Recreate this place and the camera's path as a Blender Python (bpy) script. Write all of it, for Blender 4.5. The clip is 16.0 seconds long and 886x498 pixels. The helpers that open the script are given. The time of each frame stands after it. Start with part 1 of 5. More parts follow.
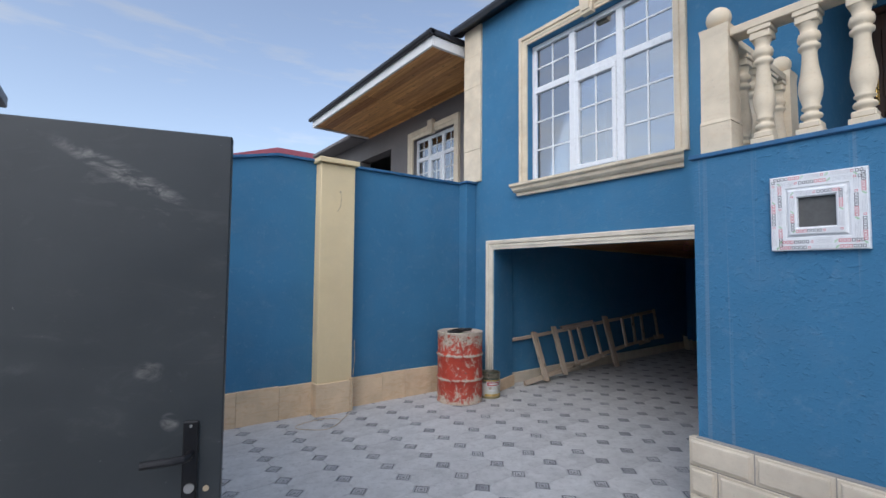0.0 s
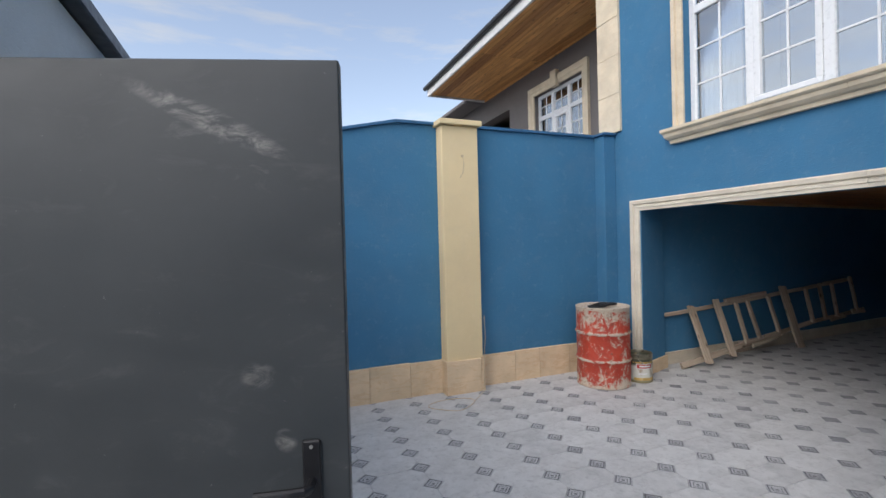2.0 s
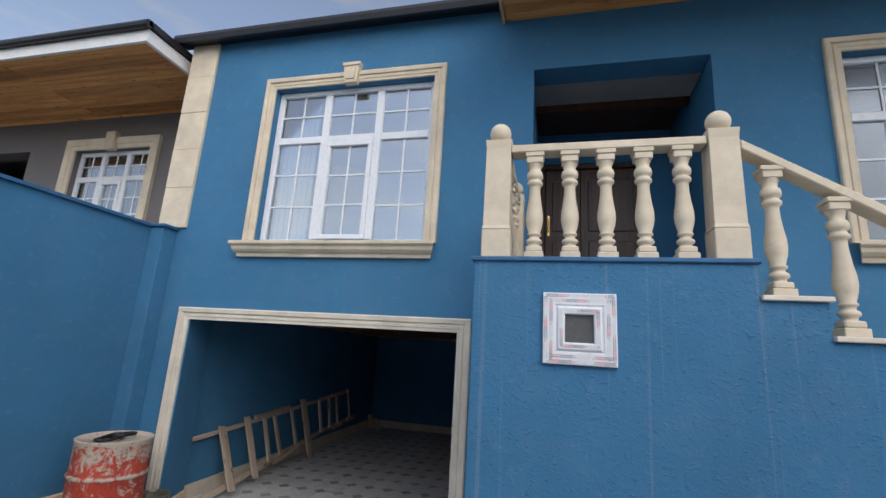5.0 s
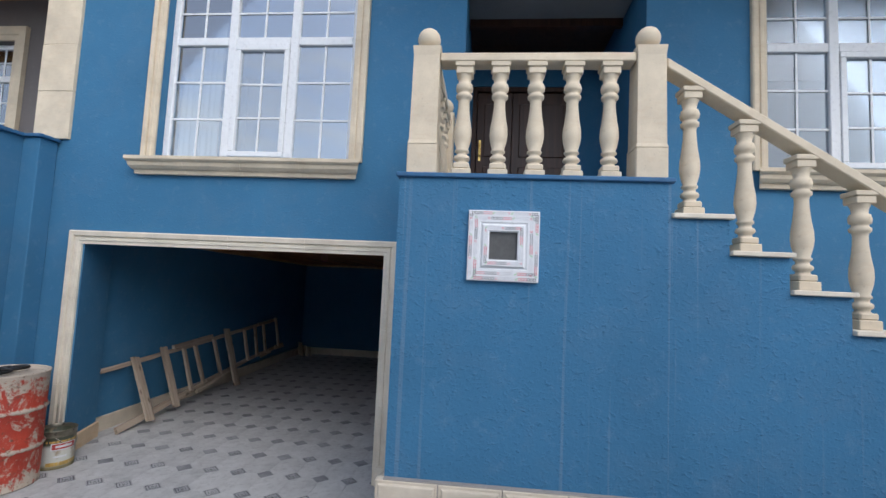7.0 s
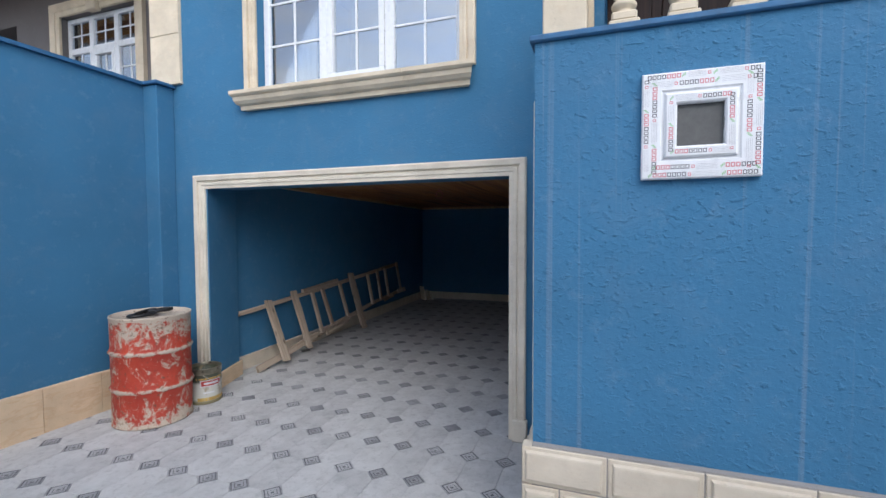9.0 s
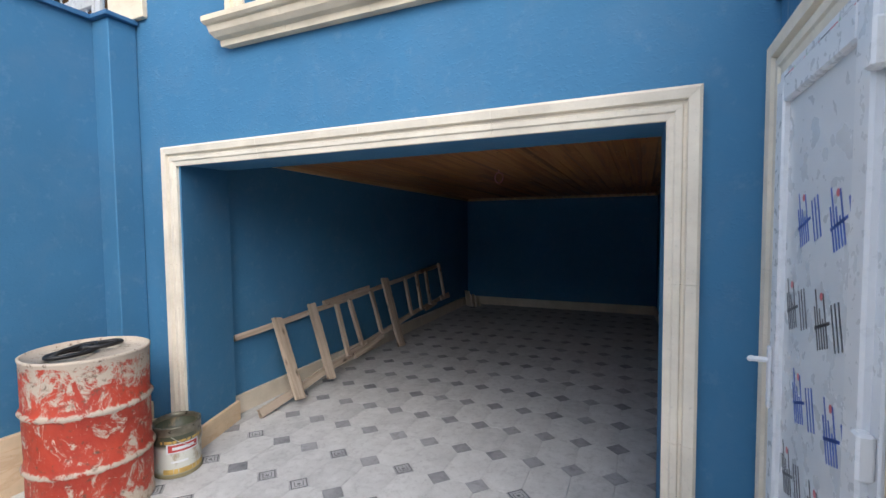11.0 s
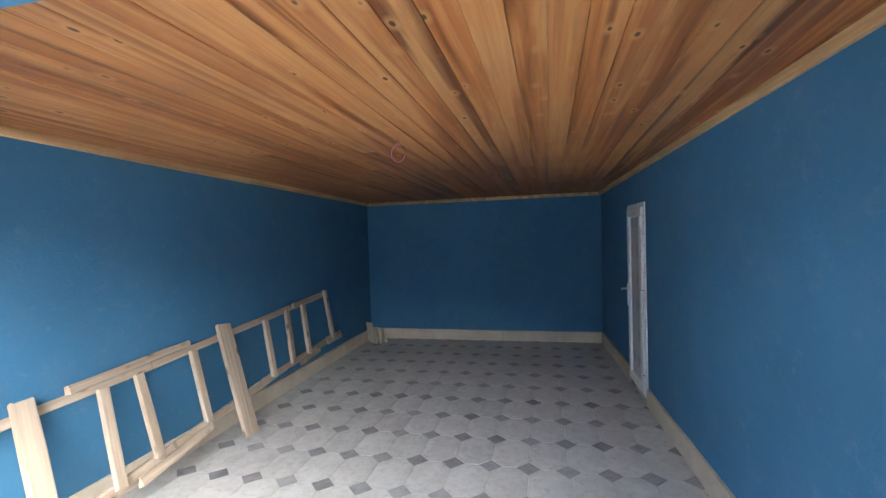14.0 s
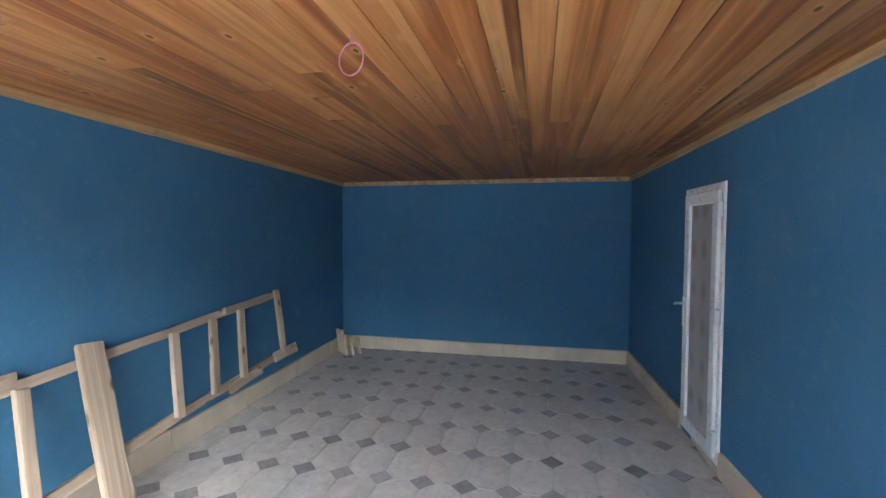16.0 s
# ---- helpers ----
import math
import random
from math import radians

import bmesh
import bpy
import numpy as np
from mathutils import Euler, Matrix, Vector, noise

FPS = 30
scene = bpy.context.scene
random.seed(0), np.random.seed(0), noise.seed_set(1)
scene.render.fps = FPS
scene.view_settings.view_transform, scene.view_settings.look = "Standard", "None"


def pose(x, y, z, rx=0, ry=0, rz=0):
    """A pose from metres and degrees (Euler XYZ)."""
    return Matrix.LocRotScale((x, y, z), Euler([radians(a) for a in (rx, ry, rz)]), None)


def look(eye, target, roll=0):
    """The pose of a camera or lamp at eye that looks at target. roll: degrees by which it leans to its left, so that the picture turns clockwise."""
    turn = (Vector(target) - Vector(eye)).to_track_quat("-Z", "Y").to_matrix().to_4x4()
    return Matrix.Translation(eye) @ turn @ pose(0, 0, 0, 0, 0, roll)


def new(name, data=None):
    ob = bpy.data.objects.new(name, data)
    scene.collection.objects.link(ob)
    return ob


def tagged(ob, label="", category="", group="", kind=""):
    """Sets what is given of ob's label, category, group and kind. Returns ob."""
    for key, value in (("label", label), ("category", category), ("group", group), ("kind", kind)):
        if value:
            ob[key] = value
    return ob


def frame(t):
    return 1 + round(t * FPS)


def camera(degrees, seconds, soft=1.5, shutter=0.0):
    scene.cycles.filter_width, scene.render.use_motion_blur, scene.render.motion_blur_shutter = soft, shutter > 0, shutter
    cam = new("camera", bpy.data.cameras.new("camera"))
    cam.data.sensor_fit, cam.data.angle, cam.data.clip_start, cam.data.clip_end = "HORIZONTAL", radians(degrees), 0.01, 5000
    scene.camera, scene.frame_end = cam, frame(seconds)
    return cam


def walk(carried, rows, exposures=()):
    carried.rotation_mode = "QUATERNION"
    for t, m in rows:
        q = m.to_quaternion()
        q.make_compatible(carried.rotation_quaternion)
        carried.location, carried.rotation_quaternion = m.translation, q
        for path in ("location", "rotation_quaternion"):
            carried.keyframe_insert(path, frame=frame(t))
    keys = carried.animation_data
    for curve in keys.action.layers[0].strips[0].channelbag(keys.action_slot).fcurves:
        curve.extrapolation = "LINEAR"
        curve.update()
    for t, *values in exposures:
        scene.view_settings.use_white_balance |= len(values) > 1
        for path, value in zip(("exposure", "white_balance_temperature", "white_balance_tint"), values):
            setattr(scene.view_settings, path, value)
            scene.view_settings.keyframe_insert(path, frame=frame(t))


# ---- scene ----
cam = camera(89.0, 16.0)
PATH = [
    (0, (0.544, 1.29, 1.68), (1.735, 2.893, 1.788), 0.5),
    (0.5, (0.511, 1.46, 1.678), (1.619, 3.125, 1.728), -0.0),
    (1, (0.493, 1.594, 1.669), (1.51, 3.316, 1.682), -0.6),
    (1.5, (0.551, 1.696, 1.662), (1.369, 3.521, 1.654), -1.2),
    (2, (0.687, 1.825, 1.672), (1.431, 3.682, 1.654), -1.5),
    (2.5, (0.755, 1.914, 1.669), (1.492, 3.773, 1.638), -1.3),
    (3, (0.758, 2.053, 1.723), (1.685, 3.824, 1.717), 1.0),
    (3.5, (0.735, 2.136, 1.793), (2.062, 3.626, 1.924), 3.9),
    (4, (0.749, 2.166, 1.831), (2.372, 3.299, 2.116), 4.8),
    (4.5, (0.758, 2.167, 1.868), (2.557, 2.948, 2.26), 4.4),
    (5, (0.792, 2.164, 1.86), (2.683, 2.647, 2.298), 3.5),
    (5.2, (0.804, 2.16, 1.862), (2.712, 2.57, 2.3), 3.5),
    (7.3, (0.96, 2.126, 1.753), (2.949, 2.302, 1.864), 2.5),
    (7.5, (0.989, 2.135, 1.725), (2.979, 2.32, 1.796), 2.1),
    (8, (1.105, 2.154, 1.684), (3.092, 2.38, 1.676), 1.6),
    (8.5, (1.357, 2.234, 1.664), (3.296, 2.722, 1.606), 0.4),
    (9, (1.581, 2.373, 1.626), (3.463, 3.043, 1.538), -0.2),
    (9.2, (1.709, 2.466, 1.627), (3.584, 3.155, 1.532), -0.4),
    (11.3, (3.047, 3.178, 1.595), (4.869, 3.997, 1.49), -0.5),
    (11.5, (3.162, 3.206, 1.587), (4.998, 3.991, 1.479), -0.5),
    (12, (3.525, 3.323, 1.591), (5.379, 4.066, 1.49), -1.0),
    (12.5, (3.846, 3.464, 1.567), (5.714, 4.174, 1.472), -1.1),
    (13, (4.185, 3.589, 1.568), (6.115, 4.104, 1.476), -1.6),
    (13.5, (4.532, 3.606, 1.571), (6.474, 4.08, 1.491), -2.2),
    (14, (4.837, 3.642, 1.579), (6.783, 4.1, 1.522), -1.8),
    (14.5, (5.147, 3.766, 1.577), (7.101, 4.188, 1.524), -0.2),
    (15, (5.406, 3.806, 1.545), (7.36, 4.226, 1.483), -0.3),
    (15.5, (5.748, 3.841, 1.55), (7.698, 4.279, 1.481), -0.1),
    (16, (6.086, 3.906, 1.522), (8.039, 4.333, 1.44), 0.2),
]
EXPOSURES = [
    (0, 0.58, 6000, 10), (1.5, 0.6, 6150, 10), (2.5, 0.9, 6700, 10), (3.5, 0.88, 6800, 10), (4.5, 0.44, 6350, 10), (5.2, 0.5, 6250, 10), (8.0, 0.72, 6050, 10), (8.5, 0.95, 6050, 10),
    (9.0, 0.87, 6050, 10), (11.4, 1.45, 6400, 10), (12.5, 1.95, 6350, 10), (13.0, 2.6, 6150, 9), (14.0, 4.0, 6500, 6), (15.0, 4.6, 6600, 6), (16.0, 4.6, 6600, 6),
]
walk(cam, [(t, look(eye, target, roll)) for t, eye, target, roll in PATH], EXPOSURES)
# ---- light ----
SUN_ELEV, SUN_AZ = 44.0, 213.0      # degrees: height, and angle from +x towards +y
world = bpy.data.worlds.new("evening_sky")
scene.world = world
world.use_nodes = True
wn, wl = world.node_tree.nodes, world.node_tree.links
wn.clear()
sky = wn.new("ShaderNodeTexSky")
sky.sky_type, sky.sun_disc = "NISHITA", False
sky.sun_elevation, sky.sun_rotation = radians(SUN_ELEV), radians(90 - SUN_AZ)
sky.air_density, sky.dust_density, sky.ozone_density = 1.0, 2.4, 1.0
bg = wn.new("ShaderNodeBackground")
bg.inputs["Strength"].default_value = 0.15
wout = wn.new("ShaderNodeOutputWorld")
# thin high streaks of cloud, whiter than the clear sky
wco = wn.new("ShaderNodeTexCoord")
wmap = wn.new("ShaderNodeMapping")
wmap.inputs["Scale"].default_value = (1.6, 1.6, 9.0)
wl.new(wco.outputs["Generated"], wmap.inputs[0])
wno = wn.new("ShaderNodeTexNoise")
wno.inputs["Scale"].default_value, wno.inputs["Detail"].default_value, wno.inputs["Roughness"].default_value = 1.7, 6, 0.6
wl.new(wmap.outputs[0], wno.inputs["Vector"])
wra = wn.new("ShaderNodeValToRGB")
wra.color_ramp.elements[0].position, wra.color_ramp.elements[1].position = 0.50, 0.78
wra.color_ramp.elements[0].color = (0.26, 0.26, 0.26, 1)     # thin haze everywhere
wl.new(wno.outputs["Fac"], wra.inputs[0])
wbw = wn.new("ShaderNodeRGBToBW")
wl.new(sky.outputs[0], wbw.inputs[0])
wmu = wn.new("ShaderNodeMath")
wmu.operation = "MULTIPLY"
wmu.inputs[1].default_value = 1.45
wl.new(wbw.outputs[0], wmu.inputs[0])
wmx = wn.new("ShaderNodeMix")
wmx.data_type = "RGBA"
wl.new(wra.outputs[0], wmx.inputs[0])
wl.new(sky.outputs[0], wmx.inputs[6])
wl.new(wmu.outputs[0], wmx.inputs[7])
wl.new(wmx.outputs[2], bg.inputs[0])
wl.new(bg.outputs[0], wout.inputs[0])
sun_data = bpy.data.lights.new("sun", "SUN")
sun_data.energy, sun_data.angle, sun_data.color = 0.34, radians(170), (1.0, 0.98, 0.95)
sun = new("sun", sun_data)
sd = Vector((math.cos(radians(SUN_ELEV)) * math.cos(radians(SUN_AZ)), math.cos(radians(SUN_ELEV)) * math.sin(radians(SUN_AZ)), math.sin(radians(SUN_ELEV))))
sun.matrix_world = look(sd * 40, (0, 0, 0))


# ---- materials ----
class Nodes:
    """Short-hand for building one node material."""

    def __init__(self, name, rough=0.6, metal=0.0, spec=0.5):
        self.mat = bpy.data.materials.new(name)
        self.mat.use_nodes = True
        self.n, self.l = self.mat.node_tree.nodes, self.mat.node_tree.links
        self.bsdf = self.n["Principled BSDF"]
        self.out = self.n["Material Output"]
        self.bsdf.inputs["Roughness"].default_value = rough
        self.bsdf.inputs["Metallic"].default_value = metal
        self.bsdf.inputs["Specular IOR Level"].default_value = spec
        self.tc = self.n.new("ShaderNodeTexCoord").outputs["Object"]

    def stretch(self, s, src=None):
        m = self.n.new("ShaderNodeMapping")
        m.inputs["Scale"].default_value = s
        self.l.new(src or self.tc, m.inputs[0])
        return m.outputs[0]

    def shift(self, src=None, span=50.0):
        """The coordinates moved by the object's own random number, so that alike pieces differ."""
        r = self.n.new("ShaderNodeObjectInfo").outputs["Random"]
        mul = self.n.new("ShaderNodeMath")
        mul.operation = "MULTIPLY"
        mul.inputs[1].default_value = span
        self.l.new(r, mul.inputs[0])
        add = self.n.new("ShaderNodeVectorMath")
        self.l.new(src or self.tc, add.inputs[0])
        self.l.new(mul.outputs[0], add.inputs[1])
        return add.outputs[0]

    def noise(self, scale, detail=4, rough=0.55, src=None, dist=0.0):
        t = self.n.new("ShaderNodeTexNoise")
        t.inputs["Scale"].default_value, t.inputs["Detail"].default_value = scale, detail
        t.inputs["Roughness"].default_value, t.inputs["Distortion"].default_value = rough, dist
        self.l.new(src or self.tc, t.inputs["Vector"])
        return t.outputs["Fac"]

    def ramp(self, src, stops):
        r = self.n.new("ShaderNodeValToRGB")
        e = r.color_ramp.elements
        while len(e) < len(stops):
            e.new(0.5)
        for el, (p, c) in zip(e, stops):
            el.position = p
            el.color = (*c, 1) if hasattr(c, "__len__") else (c, c, c, 1)
        self.l.new(src, r.inputs[0])
        return r.outputs[0]

    def mix(self, fac, a, b, blend="MIX"):
        m = self.n.new("ShaderNodeMix")
        m.data_type, m.blend_type = "RGBA", blend
        for sock, v in ((m.inputs[0], fac), (m.inputs[6], a), (m.inputs[7], b)):
            if isinstance(v, (int, float)):
                sock.default_value = v
            elif isinstance(v, tuple):
                sock.default_value = (*v, 1)
            else:
                self.l.new(v, sock)
        return m.outputs[2]

    def color(self, src):
        self.l.new(src, self.bsdf.inputs["Base Color"])
        return self

    def rough(self, src):
        self.l.new(src, self.bsdf.inputs["Roughness"])
        return self

    def bump(self, src, strength, dist):
        b = self.n.new("ShaderNodeBump")
        b.inputs["Strength"].default_value, b.inputs["Distance"].default_value = strength, dist
        self.l.new(src, b.inputs["Height"])
        old = self.bsdf.inputs["Normal"]
        if old.is_linked:
            self.l.new(old.links[0].from_socket, b.inputs["Normal"])
        self.l.new(b.outputs[0], old)
        return self


def scaled(c, k):
    return tuple(min(1.0, v * k) for v in c)


def plaster(name, base, grain=0.5, worn=0.12, drips=0.0):
    """Painted render: cloudy tone, trowel grain, small pits."""
    g = Nodes(name, 0.78, spec=0.35)
    cloud = g.noise(1.3, 5)
    c = g.ramp(cloud, [(0.3, scaled(base, 1 - worn)), (0.7, scaled(base, 1 + worn))])
    patch = g.noise(3.1, 7, 0.7, None, 0.5)
    c = g.mix(g.ramp(patch, [(0.48, 0.0), (0.72, 0.42)]), c, tuple(0.80 * v + 0.055 for v in base))
    spots = g.noise(11, 6, 0.7)
    c = g.mix(g.ramp(spots, [(0.56, 0.0), (0.74, 0.5)]), c, scaled(tuple(0.75 * v + 0.06 for v in base), 1.25))
    if drips:
        d = g.noise(1.0, 4, 0.6, g.stretch((16, 16, 0.16)))
        c = g.mix(g.ramp(d, [(0.60, 0.0), (0.68, drips)]), c, tuple(0.6 * v + 0.16 for v in base))
    g.color(c)
    g.bump(g.noise(38, 5, 0.6), 0.35 * grain, 0.012)
    lumps = g.ramp(g.noise(34, 3, 0.55, g.stretch((1, 1, 1.5))), [(0.56, 0.0), (0.70, 1.0)])
    g.bump(lumps, 0.7 * grain, 0.004)
    g.bump(g.ramp(g.noise(12, 2, 0.5, g.stretch((1, 1, 1.6))), [(0.62, 0.0), (0.68, 1.0)]), 0.22 * grain, 0.006)
    g.bump(g.noise(2.2, 2), 0.25, 0.02)
    return g.mat


def limestone(name, base, vein=0.25, own=False):
    g = Nodes(name, 0.8, spec=0.3)
    src = g.shift() if own else None
    c = g.ramp(g.noise(3.5, 5, 0.6, src), [(0.3, scaled(base, 0.84)), (0.7, scaled(base, 1.1))])
    v = g.noise(4.0, 4, 0.6, g.stretch((1, 1, 3.2), src), 1.8)
    c = g.mix(g.ramp(v, [(0.52, 0.0), (0.62, vein), (0.7, 0.0)]), c, (base[0] * 0.75, base[1] * 0.55, base[2] * 0.36))
    c = g.mix(g.ramp(g.noise(60, 3, 0.6, src), [(0.62, 0.0), (0.75, 0.35)]), c, scaled(base, 0.55))
    g.color(c)
    g.bump(g.noise(55, 5, 0.65, src), 0.35, 0.004)
    g.bump(g.noise(7, 3, 0.5, src), 0.25, 0.008)
    return g.mat


def timber(name, light, dark, axis=0, own=True, island=False, knots=True, gloss=0.55):
    g = Nodes(name, gloss, spec=0.35)
    src = g.shift() if own else g.tc
    if island:
        geo = g.n.new("ShaderNodeNewGeometry").outputs["Random Per Island"]
        mul = g.n.new("ShaderNodeMath")
        mul.operation = "MULTIPLY"
        mul.inputs[1].default_value = 80
        g.l.new(geo, mul.inputs[0])
        add = g.n.new("ShaderNodeVectorMath")
        g.l.new(g.tc, add.inputs[0])
        g.l.new(mul.outputs[0], add.inputs[1])
        src = add.outputs[0]
    s = [6.0, 6.0, 6.0]
    s[axis] = 0.5 if island else 0.33
    grain = g.noise(2.0, 5, 0.62, g.stretch(tuple(s), src), 1.1)
    c = g.ramp(grain, [(0.30, dark), (0.47, tuple(0.6 * a + 0.4 * b for a, b in zip(light, dark))), (0.56, light), (0.80, scaled(light, 1.22))])
    s2 = [70.0, 70.0, 70.0]
    s2[axis] = 1.5
    c = g.mix(0.28, c, g.ramp(g.noise(1.0, 3, 0.6, g.stretch(tuple(s2), src)), [(0.3, 0.62), (0.7, 1.2)]), "MULTIPLY")
    if island:
        tone = g.ramp(geo, [(0.0, (0.50, 0.38, 0.30)), (0.3, (1.0, 0.92, 0.84)), (0.55, (1.25, 1.22, 1.15)), (0.8, (0.95, 0.84, 0.74)), (1.0, (0.75, 0.64, 0.56))])
        c = g.mix(0.85, c, tone, "MULTIPLY")
    if knots:
        vo = g.n.new("ShaderNodeTexVoronoi")
        ks = [9.5, 9.5, 9.5]
        ks[axis] = 4.2
        vo.inputs["Scale"].default_value = 1.0
        g.l.new(g.stretch(tuple(ks), src), vo.inputs["Vector"])
        c = g.mix(g.ramp(vo.outputs["Distance"], [(0.07, 0.95), (0.12, 0.55), (0.20, 0.0)]), c, scaled(dark, 0.42))
    g.color(c)
    fine = [60.0, 60.0, 60.0]
    fine[axis] = 3.0
    g.bump(g.noise(2.0, 4, 0.6, g.stretch(tuple(fine), src)), 0.3, 0.003)
    return g.mat


def board_ceiling(name):
    """Knotty pine: boards from pale honey to red-brown, long soft streaks, small dark knots in a paler halo."""
    g = Nodes(name, 0.5, spec=0.35)
    geo = g.n.new("ShaderNodeNewGeometry").outputs["Random Per Island"]
    mul = g.n.new("ShaderNodeMath")
    mul.operation = "MULTIPLY"
    mul.inputs[1].default_value = 80
    g.l.new(geo, mul.inputs[0])
    add = g.n.new("ShaderNodeVectorMath")
    g.l.new(g.tc, add.inputs[0])
    g.l.new(mul.outputs[0], add.inputs[1])
    src = add.outputs[0]
    c = g.ramp(geo, [(0.0, (0.085, 0.030, 0.012)), (0.08, (0.24, 0.078, 0.024)), (0.28, (0.40, 0.142, 0.042)), (0.5, (0.31, 0.098, 0.027)), (0.72, (0.47, 0.195, 0.064)), (1.0, (0.35, 0.120, 0.036))])
    heart = g.noise(1.0, 4, 0.55, g.stretch((0.40, 11.0, 11.0), src), 1.2)
    c = g.mix(g.ramp(heart, [(0.46, 0.0), (0.62, 0.85)]), c, (0.53, 0.270, 0.105))
    c = g.mix(g.ramp(heart, [(0.33, 0.8), (0.45, 0.0)]), c, (0.155, 0.050, 0.017))
    fine = g.noise(1.0, 4, 0.6, g.stretch((1.6, 75.0, 75.0), src), 0.4)
    c = g.mix(0.45, c, g.ramp(fine, [(0.3, 0.55), (0.7, 1.15)]), "MULTIPLY")
    vo = g.n.new("ShaderNodeTexVoronoi")
    vo.inputs["Scale"].default_value = 1.0
    g.l.new(g.stretch((4.4, 8.5, 0.0), src), vo.inputs["Vector"])
    c = g.mix(g.ramp(vo.outputs["Distance"], [(0.10, 0.8), (0.25, 0.0)]), c, (0.50, 0.265, 0.110))
    c = g.mix(g.ramp(vo.outputs["Distance"], [(0.060, 0.95), (0.10, 0.0)]), c, (0.040, 0.013, 0.006))
    stain = g.noise(0.8, 5, 0.6)
    c = g.mix(g.ramp(stain, [(0.45, 0.0), (0.75, 0.5)]), c, (0.13, 0.060, 0.028))
    g.color(c)
    g.rough(g.ramp(heart, [(0.3, 0.42), (0.7, 0.60)]))
    g.bump(fine, 0.25, 0.002)
    return g.mat


def plain(name, base, rough=0.5, metal=0.0, vary=0.12, scale=14, bump=0.12, spec=0.5):
    g = Nodes(name, rough, metal, spec)
    g.color(g.ramp(g.noise(scale, 4, 0.6), [(0.3, scaled(base, 1 - vary)), (0.7, scaled(base, 1 + vary))]))
    g.rough(g.ramp(g.noise(scale * 2, 3), [(0.3, max(0.02, rough - 0.1)), (0.7, min(1, rough + 0.1))]))
    g.bump(g.noise(scale * 5, 3), bump, 0.002)
    return g.mat


BLUE = (0.049, 0.175, 0.314)
M_BLUE = plaster("blue_plaster", BLUE, 0.36, 0.10)
M_BLUE_ROUGH = plaster("blue_rough_plaster", BLUE, 1.3, 0.09, drips=0.38)
M_BLUE_CAP = plain("blue_cap_paint", (0.03, 0.12, 0.25), 0.6, vary=0.2)
M_CREAM = plaster("cream_plaster", (0.74, 0.60, 0.36), 0.5, 0.06)
M_GREYWALL = plaster("grey_plaster", (0.17, 0.155, 0.15), 0.5, 0.06)
M_PALE = plaster("pale_street_plaster", (0.52, 0.58, 0.62), 0.6, 0.1)
M_CONCRETE = plaster("raw_concrete", (0.33, 0.31, 0.29), 0.8, 0.15)
M_STONE = limestone("carved_limestone", (0.70, 0.60, 0.45), 0.12)
M_TRIM = limestone("pale_limestone_trim", (0.74, 0.67, 0.55), 0.06)
M_SLAB = limestone("sandstone_slab", (0.70, 0.54, 0.36), 0.28, own=True)
M_BLOCK = limestone("rusticated_block", (0.62, 0.55, 0.44), 0.08, own=True)
M_CEIL = board_ceiling("pine_boards")
M_SOFFIT = timber("varnished_soffit_boards", (0.72, 0.40, 0.15), (0.52, 0.25, 0.08), 1, False, True)
M_MOULD = timber("pine_moulding", (0.60, 0.40, 0.21), (0.36, 0.19, 0.08), 0, True, False, False)
M_RAWWOOD = timber("raw_timber", (0.47, 0.385, 0.30), (0.30, 0.235, 0.175), 0, True, False, True, 0.8)
M_DOORWOOD = timber("dark_brown_door", (0.085, 0.035, 0.02), (0.045, 0.018, 0.01), 2, True, False, False, 0.35)
M_PVC = plain("white_pvc", (0.78, 0.79, 0.80), 0.32, vary=0.03, bump=0.03)
M_ROOF = plain("black_roof_metal", (0.022, 0.022, 0.026), 0.38, 0.3, 0.25, 6)
M_REDROOF = plain("red_roof_sheet", (0.24, 0.035, 0.045), 0.5, 0.1, 0.15, 2)
M_WHITE = plain("white_fascia_paint", (0.75, 0.74, 0.72), 0.5, vary=0.05)
M_BLACK = plain("black_handle_metal", (0.012, 0.012, 0.014), 0.4, 0.2, 0.3)
M_STEEL = plain("bare_steel", (0.55, 0.53, 0.50), 0.35, 0.9, 0.2)
M_BRASS = plain("brass", (0.75, 0.5, 0.16), 0.28, 1.0, 0.15)
M_CABLE = plain("black_cable", (0.012, 0.012, 0.013), 0.5)
M_WIRE = plain("beige_wire", (0.50, 0.40, 0.27), 0.6)
M_PINK = plain("pink_wire", (0.55, 0.20, 0.38), 0.5)
M_CURTAIN = plain("white_curtain", (0.78, 0.77, 0.75), 0.9, vary=0.06)
M_ROOM = plaster("room_paint", (0.45, 0.43, 0.40), 0.3)
# darker copy of the room paint: interior shade put into the colour
M_DARKROOM = plaster("shade_tinted_room_paint", (0.16, 0.15, 0.14), 0.3)
M_INK = plain("black_print", (0.10, 0.10, 0.11), 0.5)
M_RED = plain("red_print", (0.62, 0.16, 0.18), 0.5)
M_RULE = plain("grey_print_rule", (0.50, 0.50, 0.52), 0.5)
M_GREEN = plain("green_print", (0.33, 0.55, 0.31), 0.5)
M_BLUEINK = plain("blue_print", (0.05, 0.12, 0.45), 0.5)
M_DIRT = plain("joint_sand", (0.23, 0.215, 0.20), 0.95, vary=0.25, scale=20, bump=0.5)


